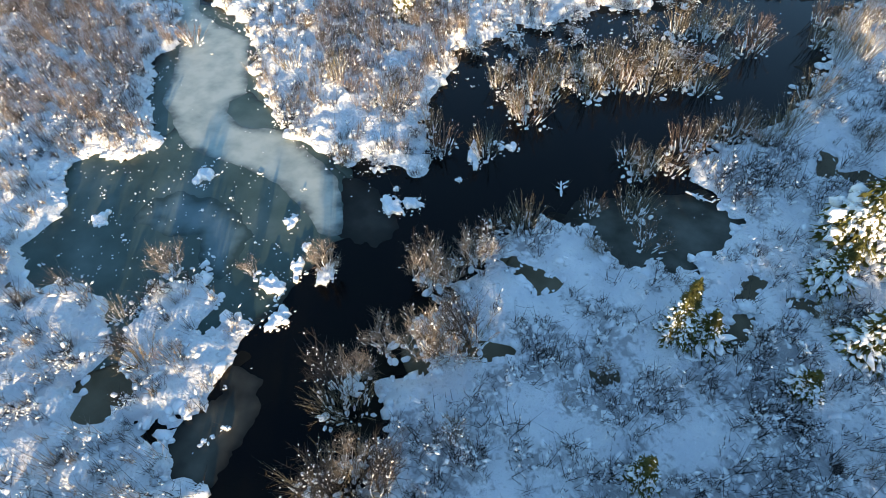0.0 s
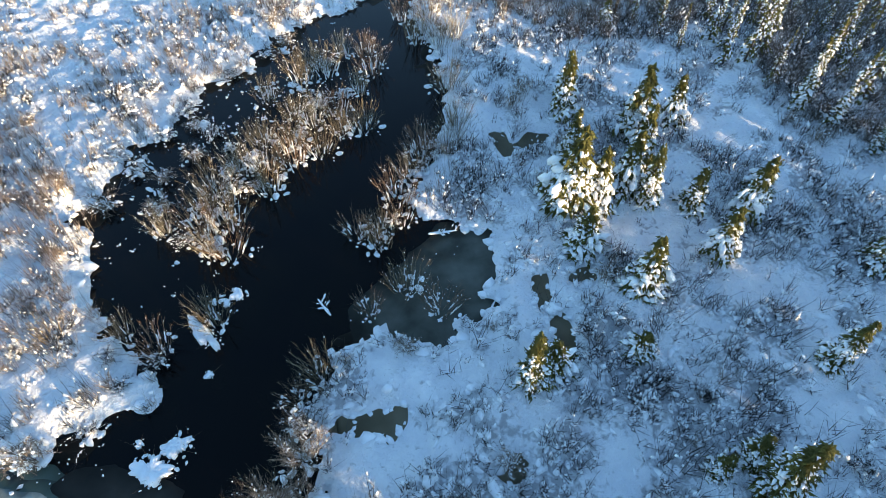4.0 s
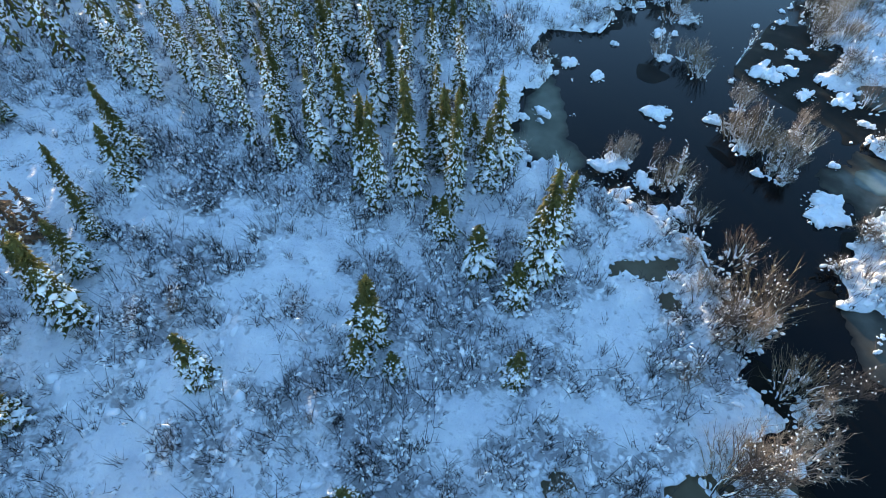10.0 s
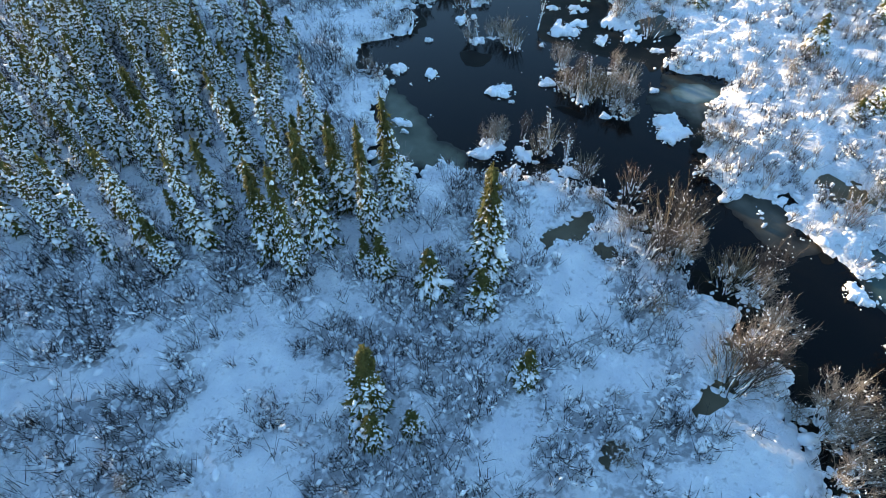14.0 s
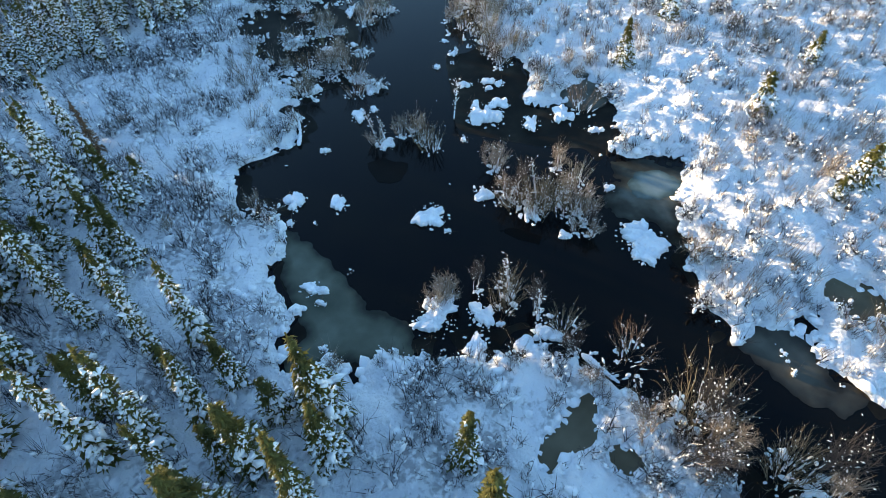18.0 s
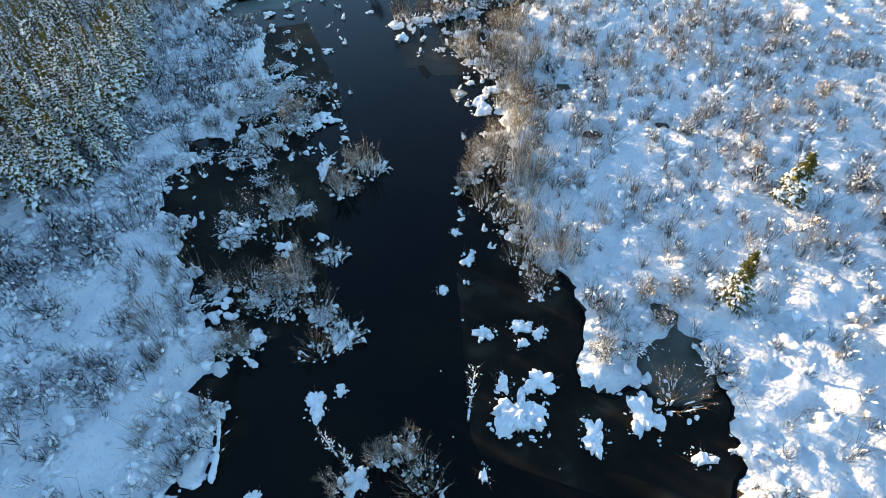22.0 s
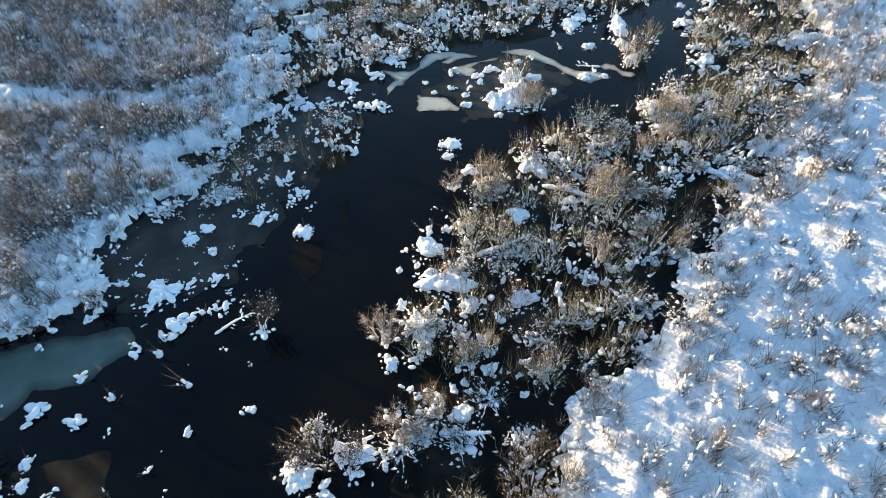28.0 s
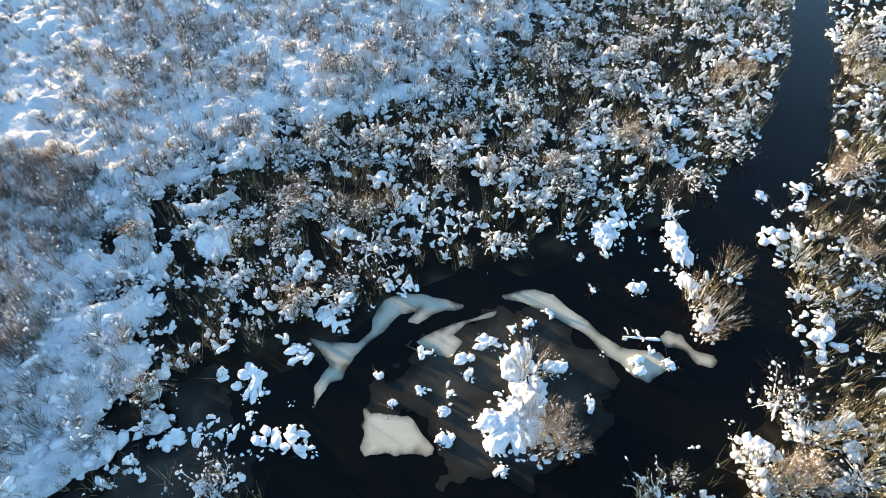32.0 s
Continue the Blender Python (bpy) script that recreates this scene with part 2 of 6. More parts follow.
def ball(level):
    bm = bmesh.new()
    bmesh.ops.create_icosphere(bm, subdivisions=level, radius=1.0)
    v = np.array([tuple(q.co) for q in bm.verts])
    f = np.array([[q.index for q in g.verts] for g in bm.faces])
    bm.free()
    return v, f


OCTA = (np.array([(1, 0, 0), (-1, 0, 0), (0, 1, 0), (0, -1, 0), (0, 0, 1), (0, 0, -1)], float),
        np.array([(0, 2, 4), (2, 1, 4), (1, 3, 4), (3, 0, 4), (2, 0, 5), (1, 2, 5), (3, 1, 5), (0, 3, 5)]))
TETRA = (np.array([(1.2, 0, -0.4), (-0.7, 1.1, -0.4), (-0.7, -1.1, -0.4), (0, 0, 1.1)], float), np.array([(0, 1, 3), (1, 2, 3), (2, 0, 3), (1, 0, 2)]))
BALL1, BALL2 = ball(1), ball(2)


def lumps(rng, at, size, yaw, pitch, shape=OCTA, rough=0.3):
    """Many uneven lumps: at (n,3), size (n,3), turned by yaw and pitch (radians, along local x)."""
    tv, tf = shape
    n, k = len(at), len(tv)
    v = tv[None] * (1 + rough * rng.uniform(-1, 1, (n, k, 1))) * np.asarray(size)[:, None, :]
    cp, sp, cy, sy = np.cos(pitch)[:, None], np.sin(pitch)[:, None], np.cos(yaw)[:, None], np.sin(yaw)[:, None]
    x, y, z = v[..., 0], v[..., 1], v[..., 2]
    x, z = x * cp - z * sp, x * sp + z * cp
    x, y = x * cy - y * sy, x * sy + y * cy
    v = np.stack([x, y, z], -1) + np.asarray(at)[:, None, :]
    f = tf[None] + (np.arange(n) * k)[:, None, None]
    return v.reshape(-1, 3), f.reshape(-1, 3)


def tubes(path, radius, sides=3):
    """Tapering stems along path (n,k,3) with radius (n,k)."""
    n, k, _ = path.shape
    a = np.arange(sides) * 2 * np.pi / sides
    ring = np.stack([np.cos(a), np.sin(a), 0 * a], -1)
    v = path[:, :, None, :] + radius[:, :, None, None] * ring[None, None]
    i = np.arange(k - 1)[:, None] * sides
    j, j2 = np.arange(sides)[None], (np.arange(sides)[None] + 1) % sides
    f = np.stack([np.stack([i + j, i + j2, i + sides + j2], -1), np.stack([i + j, i + sides + j2, i + sides + j], -1)], 2).reshape(-1, 3)
    f = f[None] + (np.arange(n) * k * sides)[:, None, None]
    return v.reshape(-1, 3), f.reshape(-1, 3)


def spikes(a, b, radius):
    """Thin pointed twigs from a to b (n,3)."""
    n = len(a)
    q = np.arange(3) * 2 * np.pi / 3
    ring = np.stack([np.cos(q), np.sin(q), 0 * q], -1)
    v = np.concatenate([a[:, None] + np.broadcast_to(np.asarray(radius, float).reshape(-1, 1, 1), (n, 1, 1)) * ring[None], b[:, None]], 1)
    f = np.array([(0, 1, 3), (1, 2, 3), (2, 0, 3)])[None] + (np.arange(n) * 4)[:, None, None]
    return v.reshape(-1, 3), f.reshape(-1, 3)


def crusts(r, path, radius, first=0.12, last=0.95, steps=7):
    """Uneven ridges of snow lying along the tops of stems."""
    n = len(path)
    ks = np.linspace(first, last, steps)
    p = np.stack([on_stem(path, np.full(n, k))[0] for k in ks], 1)
    w = radius[:, None] * r.uniform(0.35, 1.25, (n, steps)) * (1.15 - 0.75 * ks)[None]
    w[:, 0] *= 0.3
    w[:, -1] *= 0.2
    w = np.where(r.rand(n, steps) < 0.12, 0.006, w)
    p[..., 2] += 0.6 * w
    p[..., :2] += r.normal(0, 0.012, (n, steps, 2))
    return tubes(p, w, 5)


# ---- the plan ----
SHORE_SOUTH = [(16, 80), (7.7, 53), (6.7, 45.5), (6.7, 38.8), (4.6, 34.6), (1.4, 30.1), (1.4, 28.2), (3, 26.2), (4.5, 25.3), (4.4, 23.3), (3.2, 22.3), (2.9, 20.9),
    (1.5, 20.8), (-0.1, 18.6), (-1.2, 19.1), (-2.3, 19.5), (-3, 20.7), (-4.4, 20.4), (-5.6, 19.1), (-6.5, 18), (-7.3, 15.6), (-7.5, 14.2), (-7.5, 12.4), (-7.9, 11),
    (-7.1, 9.8), (-8.1, 8), (-6.9, 6.6), (-6.6, 5.2), (-5.3, 4.3), (-6.2, 1.9), (-5.4, -0.3), (-4.2, -1.6), (-3.4, -3.2), (-0.4, -3.9)]
SHORE_BASIN = [(2.4, -6), (3.9, -6.5), (4.8, -6), (5.5, -6.8), (7.7, -7.3), (7.4, -8.6), (6.2, -8.9), (6.3, -11), (6.4, -12.6), (5.8, -15.2), (5.7, -17.1), (6.9, -18.5),
    (7, -21.3), (6.7, -23.2), (4.6, -23.2), (2.4, -23.8), (1.7, -26.5), (2.4, -28.2), (1.1, -28.9), (1.6, -33), (2.3, -36.5), (2.2, -38.8), (3.5, -41.8), (2.4, -44.3),
    (-0.4, -44.6), (-3.1, -47), (-6.1, -49.3), (-7.1, -54.6), (-7.6, -59), (-5.4, -63.4), (-3.7, -63), (-1, -63.1), (-3, -64.5), (-5.7, -67.4)]
SHORE_MARSH = [(-9.3, -68.4), (-10.8, -69.7), (-12.2, -70.4), (-12.8, -72.7), (-13.9, -74.5), (-16.8, -75.7), (-18.7, -79), (-20.3, -81), (-22.2, -82.4), (-25.4, -83.5),
    (-25.6, -88), (-26, -93), (-29, -97), (-35, -99), (-43, -100.5), (-52, -103), (-61, -108), (-73, -117), (-92, -136), (-100, -135), (-100, -100), (-75, -80), (-58, -68)]
SHORE_WEST = [(-52.1, -63.3), (-49.4, -62.5), (-46.1, -62.3), (-45.3, -60.6), (-41.9, -58.8), (-39, -57.2), (-36.9, -55.6), (-34, -54.9), (-31.4, -54.3), (-28.6, -52.5),
    (-26.2, -51), (-24, -47), (-22.4, -43.5), (-21, -41.8), (-19.1, -37.5), (-16.5, -33), (-15.6, -30.8), (-15, -27.6), (-16.7, -25.6), (-14.8, -23.6), (-13.8, -20.5), (-15.4, -19.7),
    (-19.1, -21.7), (-19.4, -19), (-17.5, -16.1), (-14.9, -13.4), (-17, -11.6), (-18.1, -10.5), (-17.2, -8.4), (-16, -6.8), (-14.1, -6), (-13.4, -5), (-12.2, -2.8), (-11.6, 0.3)]
SHORE_POND = [(-13.5, 0.1), (-14.4, 0.6), (-15.9, 0.8), (-15.5, 1.3), (-14.4, 2.6), (-14.2, 3.7), (-13.9, 4.9), (-14.9, 5.8), (-16.1, 7.3), (-16.6, 6.5), (-17.2, 7.9), (-18.8, 8.6), (-20.6, 6.8),
    (-20.2, 5.1), (-18.6, 3.2), (-17.9, 2), (-18.8, 0.7), (-19.9, 0.6), (-20.2, 2.7), (-21.2, 4.2), (-23.9, 5), (-27.8, 3.6), (-29.3, 4.6), (-29.5, 6.8), (-30.6, 8.8), (-33, 11.4),
    (-29.1, 14.7), (-33, 17.3), (-36.6, 21.7), (-37.8, 25.6), (-42.8, 29.3), (-49, 33), (-48, 36), (-40, 31), (-33.3, 27.9)]
SHORE_NORTH = [(-29.2, 23.3), (-24.9, 20.5), (-20.8, 19.3), (-18, 18.8), (-15.7, 19.2), (-13.4, 21.2), (-13.8, 23.2), (-16.6, 26.4), (-16, 28.6), (-17.5, 33.8), (-15.6, 36.9), (-14.5, 39),
    (-11.3, 42.5), (-7.4, 46), (-4.6, 50.4), (0.6, 52.5), (4, 54.3), (10, 80)]
WET = SHORE_SOUTH + SHORE_BASIN + SHORE_MARSH + SHORE_WEST + SHORE_POND + SHORE_NORTH
CHANNEL = [(4.7, 43.9), (2.1, 36.4), (-2.1, 30.8), (-7.1, 23.9), (-10, 18.7), (-11.7, 14.4), (-11.4, 9.8), (-11.2, 5.3), (-9.8, -0.8), (-8, -7.1), (-2, -12), (-1.5, -17),
    (-5, -24), (-7.1, -27), (-10, -33.6), (-13.8, -41), (-14.6, -46), (-16.9, -56.3), (-20.9, -61.6), (-25, -67.6), (-30.5, -74)]
CHANNEL_EAST = [(-30.5, -74), (-32.2, -78.7), (-34.4, -81.2), (-38, -82.2), (-41.5, -82.2)]
CHANNEL_WEST = [(-30.5, -74), (-35.5, -73.7), (-42, -73), (-50.9, -73.8), (-57.8, -81.5), (-65.7, -84.6), (-76.4, -91.8), (-84.5, -99.2), (-98, -112)]
MIDDLE_BASIN = [(6, -6), (7, -22), (3, -24), (-6, -24), (-14, -10), (-10, 0)]
ROUTE = [(-22, 48), (-8, 34), (5, 12), (9, -2), (-2, -20), (-14, -36), (-28, -64), (-42, -90), (-58, -118)]
CLEARING = [(10, 45), (4, 30), (-7, 18), (-7, 5), (-4, -2), (6, -6), (6, -28), (2, -44), (-8, -60), (20, -70), (60, -20), (60, 45)]
PONDS = [(-7.1, 10.2, 0.6, 0.9, 28), (-5.5, 16.7, 0.5, 0.4, 28), (-17.1, -20, 1.5, 0.9, 154), (-19, -21.9, 0.9, 0.7, 154), (-24.4, -35.5, 0.5, 0.35, 153), (-25.6, -41.5, 0.9, 0.6, 154),
    (-24.3, -39.7, 0.8, 0.9, 154), (-28.9, -35.5, 0.8, 0.35, 154), (-29.5, -34.0, 0.7, 0.2, 120), (-17.7, -19.9, 1.2, 1.5, 153), (-37.5, 39.4, 6.4, 2.4, 8)]
POOLS = [[(-0.2, 1.2), (-1.0, 0.4), (-1.8, 0.3), (-2.5, -0.1), (-3.4, -0.3), (-3.9, -0.3), (-3.5, 0.7), (-2.7, 1.6), (-1.7, 1.5), (-0.3, 1.7)], [(-3.0, 2.0), (-3.6, 2.0), (-4.4, 2.4), (-3.8, 3.3), (-3.2, 3.4), (-2.9, 3.0)],
    [(-17.3, 0.6), (-18.6, 0.1), (-19.5, 1.5), (-18.7, 2.6), (-17.7, 2.5), (-17.3, 1.9)], [(-2.9, 12.0), (-3.5, 11.4), (-4.7, 10.9), (-5.9, 10.7), (-5.6, 11.5), (-4.2, 12.0), (-3.3, 12.3)],
    [(1.3, 13.0), (0.9, 12.3), (0.3, 12.6), (0.2, 13.1), (0.7, 12.9), (1.0, 13.3)], [(-3.0, 16.1), (-3.7, 15.6), (-5.3, 16.2), (-5.2, 17.0), (-2.8, 16.7)],
    [(5.2, 16.4), (4.8, 17.2), (5.4, 18.9), (6.1, 19.2), (5.9, 17.8), (5.5, 16.4)], [(5.1, 19.7), (5.6, 21.6), (6.3, 21.6), (5.8, 20.0)], [(7.4, 21.0), (8.2, 21.6), (8.7, 21.2), (8.5, 20.5), (7.7, 20.4)],
    [(10.3, 32.8), (11.3, 32.2), (10.5, 31.6), (9.2, 31.3), (9.1, 31.9)], [(7.8, 33.6), (8.5, 33.4), (8.6, 32.0), (8.3, 31.0), (7.8, 31.0), (7.6, 32.3)]]
FROZEN_BAY = [(-11.8, -73.3), (-18.5, -79.1), (-28.6, -84.2), (-29.4, -79.3), (-25.0, -72.5), (-21.5, -67.3), (-18.2, -65.5), (-12.9, -66.5), (-11.4, -70.9)]
NOTCHES = [[(-21.5, -41.6), (-23.6, -42.3), (-25.6, -42.3), (-25.4, -41.2), (-23.9, -40.6), (-22.0, -40.6)], [(-3.5, -48.9), (-5.7, -48.5), (-5.5, -44.6), (-3.6, -44.9), (-2.6, -47.0)], [(0.2, -47.2), (-2.7, -46.4), (-3.1, -43.6), (-0.5, -44.5)], [(1.6, -44.7), (-1.1, -43.3), (-3.9, -42.4), (-5.9, -43.7), (-6.8, -39.4), (1.3, -42.6)]]
HUMMOCKS_A = [(-1.1, -31.7, 0.6, 0.5, 154), (-3, -31.7, 0.3, 0.4, 154), (-3.9, -29.2, 0.7, 0.6, 154), (-4.2, -27.4, 0.5, 0.5, 154), (-0.5, -29.4, 0.6,
    0.5, 154), (2.1, -32.6, 0.6, 0.5, 154), (-1, -38.7, 0.4, 0.3, 154), (-3.5, -37.5, 0.5, 0.4, 154), (-12.3, -31.6, 0.4, 0.3, 154), (-12, -29.4, 0.4,
    0.5, 154), (-9.9, -28.2, 0.3, 0.3, 154), (-10.6, -24.9, 0.5, 0.4, 154), (-12.3, -24.5, 0.6, 0.4, 154), (-13, -23.8, 0.3, 0.4, 154), (-11.9, -23.6,
    0.3, 0.3, 154), (-38.8, -75.7, 1.3, 1.3, 155), (-40.2, -76.3, 1, 1.5, 155), (-40.6, -78, 0.8, 1.4, 155), (-39.9, -79.7, 0.7, 0.4, 155)]
HUMMOCKS_B = [(-38, -76.2, 0.7, 0.4, 155), (-41.9, -77.2, 0.7, 0.5, 155), (-42.4, -75.1, 0.2, 0.4, 155), (-36, -76.4,
    0.4, 0.4, 155), (-38.4, -79.5, 0.5, 0.3, 155), (-38.3, -78.6, 0.3, 0.3, 155), (-36.5, -77.5, 0.3, 0.2, 155), (-36, -78.8, 0.3, 0.2, 155), (-34.6,
    -78.8, 0.2, 0.2, 155), (-34.6, -80.3, 0.2, 0.2, 155), (-46.9, -75.1, 0.35, 0.3, 155), (-37.5, -74.3, 0.3, 0.3, 155),
    (-13.2, 17.2, 0.8, 0.8, 28), (-12.2, 18, 0.6, 0.7, 28), (-15.2, 7.3, 0.4, 0.4, 28), (-14.1, 8.3, 0.8, 0.7, 28), (-15.6, 9.6, 0.7, 0.9, 28)]
HUMMOCKS_C = [(-13.6, 11.5, 0.5, 0.6, 28), (-15.1, 11.1, 0.4, 0.8, 28), (-10.9, 23.3, 0.4, 1.1, 28), (-10.8, 21, 0.2, 0.2, 28), (-13.7, 18.6, 0.2,
    0.2, 28), (-24.5, 14.1, 0.8, 0.9, 28), (-9.2, 25.2, 0.4, 0.4, 28), (-12.5, 3, 0.2, 0.1, 28), (-17.5, 13.6, 0.4, 0.6, 28), (-27.2, 8.8, 0.6, 0.6,
    28), (-15.6, 12.6, 0.3, 0.3, 28), (2, -16.9, 0.4, 0.7, 165), (-2.4, -13.5, 0.9, 0.9, 165), (-8.3, -8.7, 0.3, 0.3, 165), (-6, -13.7, 0.6, 0.8,
    165), (-12.5, -2.3, 0.5, 0.3, 165), (-1.6, -6.1, 0.6, 0.8, 165), (-2.7, -12, 0.2, 0.2, 154), (-12.9, -10.7, 0.3, 0.4, 154)]
HUMMOCKS_D = [(-7.6, -10.9, 0.4, 0.7, 154), (-12.4, -18.4, 0.6, 0.8, 153), (-10, -20.5, 1.1, 1.2, 153), (-11.6, -21.5, 0.7, 0.6, 153), (-10.1, -22.2,
    0.4, 0.5, 153), (-7.5, -19, 0.2, 0.4, 153), (-15.7, -15.8, 0.6, 0.4, 153), (-2.7, -20.9, 0.5, 0.7, 153), (-2.2, -24.8, 0.5, 0.7, 153), (-3.4, -25,
    0.3, 0.3, 153), (1.1, -22.1, 0.3, 0.3, 153), (4.3, -18.3, 0.6, 0.8, 154), (5, -16.7, 0.2, 0.3, 154), (0.2, -7.3, 1, 0.9, 154), (0.8, -6.6, 1, 0.6,
    154), (-14.7, -18.1, 0.7, 1, 153), (-11.9, -6.5, 1.1, 1.3, 154), (-11.3, -5.5, 0.8, 0.8, 154), (-3.8, -3.8, 0.7, 0.6, 155)]
HUMMOCKS_E = [(-2.2, -5.2, 0.2, 0.2, 154), (5.2, -10.4, 0.3, 0.2, 154), (5.9, -7.8, 0.2, 0.2, 155), (5.3, -11.4, 0.7, 0.4, 154), (-18.2, -54.1, 0.5,
    0.8, 153), (-19.4, -42, 0.7, 1.1, 154), (-21.1, -43.6, 0.6, 0.5, 154), (-20.1, -45.1, 0.3, 0.3, 154), (-21.9, -47.5, 0.9, 0.5, 154), (-22.8,
    -52.1, 0.6, 0.7, 153), (-14.7, -68.4, 0.9, 0.8, 153), (-5.1, -44.6, 0.7, 0.5, 154), (-7.3, -40.6, 0.4, 1, 154), (-18.5, -56.4, 0.7, 0.6, 153),
    (-20.8, -56.3, 0.9, 0.6, 153), (-25.5, -55.8, 0.8, 0.6, 153), (-33, -72.8, 0.7, 0.8, 153), (-22.3, -69.3, 0.5, 0.6, 154), (-36.8, -68.6, 1, 1.1,
    154)]
HUMMOCKS_F = [(-38.4, -68.5, 0.5, 0.6, 154), (-27.7, -62.7, 1.4, 0.9, 154), (-28.1, -65, 0.9, 0.8, 154), (-28.4, -60.8, 0.5, 0.5, 154), (-25.4, -62.3,
    0.3, 0.3, 154), (-23.7, -59.5, 0.4, 0.4, 154), (-25.6, -59.8, 0.4, 0.6, 154), (-29.6, -66, 0.3, 0.3, 154), (-33.8, -65.1, 0.9, 0.6, 154), (-31,
    -59.9, 0.8, 0.7, 154), (-17.4, -60, 0.3, 0.2, 154), (-8.5, -60.7, 0.3, 0.3, 155), (-8.7, -61.6, 0.2, 0.3, 155), (-29.4, -82.1, 0.4, 0.8, 153),
    (-23.3, -55.9, 0.7, 0.5, 155), (-32.5, -71.7, 0.5, 0.3, 155), (-49.4, -68, 0.5, 0.4, 155), (-33.4, -67.9, 0.7, 0.7, 155), (-33, -69.9, 0.5, 0.4,
    155)]
HUMMOCKS_G = [(-18.7, -74.8, 0.6, 0.6, 155), (-20.3, -71.5, 0.4, 0.6, 155), (-16.6, -71.5, 0.4, 0.5, 155), (-21.2, -71.2, 0.2, 0.2, 155), (-29.7,
    -91.6, 1, 1.7, 154), (-59.6, -81.6, 0.4, 0.5, 154), (-40.9, -63.6, 0.4, 0.4, 155), (-42.1, -63.5, 0.3, 0.3, 155), (-42.2, -79.8, 0.3, 0.3, 155),
    (-26.8, -78.7, 0.5, 0.4, 155), (-25.8, -81.2, 0.5, 0.4, 155), (-49, -82.8, 0.9, 1.1, 155), (-48.4, -79.2, 0.5, 0.5, 155), (-52.4, -80.7, 0.8, 1.3,
    155), (-51, -78.4, 0.7, 0.8, 155), (-50.1, -76.1, 0.6, 0.6, 155), (-51.9, -69.7, 0.7, 0.6, 155), (-50.7, -69.8, 0.5, 0.4, 155), (-51, -68.7, 0.6,
    0.5, 155)]
HUMMOCKS_H = [(-58.6, -78.1, 0.3, 0.6, 155), (-55.9, -75.1, 0.3, 0.2, 155), (-56.4, -77.3, 0.3, 0.3, 155), (-0.5, -4.6, 0.6, 0.9, 150), (0.4, -3.8, 0.8, 0.8, 150), (2.3, -5.0, 0.9, 0.7, 150), (3.6, -5.4, 0.8, 0.6, 150), (-2.7, -3.4, 0.8, 0.6, 150), (-2.7, -2.3, 0.8, 0.9, 150), (-3.8, -1.5, 0.7, 0.6, 150), (-0.9, -3.1, 0.7, 0.7, 150)]
HUMMOCKS = HUMMOCKS_A + HUMMOCKS_B + HUMMOCKS_C + HUMMOCKS_D + HUMMOCKS_E + HUMMOCKS_F + HUMMOCKS_G + HUMMOCKS_H
SHRUBS_A = [(-39.3, -74.3), (-40.3, -74.9), (-40.6, -77.4), (-10.9, 30.1), (-10.6, 31.8), (-9.9, 32.9), (-8.4, 34.5), (-6.8, 34.5), (-6.7, 37), (-4.9,
    36.3), (-3.3, 38), (-1.5, 38.9), (-3.3, 43.2), (-1.4, 44.1), (0.3, 46), (2, 45.9), (6.4, 46.3), (8.1, 49), (9.1, 45.2), (6.4, 50.1), (-4.4, 39),
    (-6, 41.8), (-12.8, 30.6), (-1.2, 27.5), (0.3, 29.4), (1.3, 31.2), (3, 33.3), (4.4, 32.8), (-2.6, 27.3), (-20.6, 8), (-20.9, 4.7), (-16.9, 9.9),
    (-13.6, 11.7), (-8.3, 13.7), (-9.3, 13.6), (-7.6, 14.1), (-8.9, 7.5), (-9, 5.9), (-7.8, 3.1), (-6.5, 3.6), (-3.1, 22.2), (-1.6, 26.2), (0.1,
    27.6), (-5.8, 19.3), (-7.2, 18.6), (-0.9, 22.9), (0.4, 21.3), (-13.1, 23)]
SHRUBS_B = [(-14.6, 24.1), (-10.4, 23.8), (-10.3, 28.3), (-9.4, 28.1), (-9.3, 30.2), (-6.8, 32.3), (-5.2, 34.6), (-3.3, 34.9), (-1.7, 36.4), (-0.2,
    36.5), (0.5, 40.7), (2, 43.2), (7.7, 44.4), (6.7, 39.3), (-6, 10.6), (-5.5, 11.2), (2.4, 32.4), (5.5, 34), (-18.7, 3.8), (-16.7, 4.2), (-17.5,
    24.6), (-26.5, 25.1), (-22.7, 25.5), (-36.6, 25.1), (0.1, -7.4), (-2.9, -6), (-4.1, -5), (-4.8, -3.7), (-6.6, -1), (-7, 2.5), (-5.1, 3.7), (-4.7,
    2.3), (-6.8, 4.2), (-8.3, 6.2), (-8.9, 6.7), (-8.5, 9.5), (-8.8, 14.3), (-7.3, 15.9), (-6.9, 17.1), (-7.2, -13.3), (-8.2, -11.4), (-10, -9.5),
    (-5.3, -20.1), (6.6, -18.7), (-17.8, 3.4), (-6.7, 10), (-5.1, 11.7), (-7.2, -11.9)]
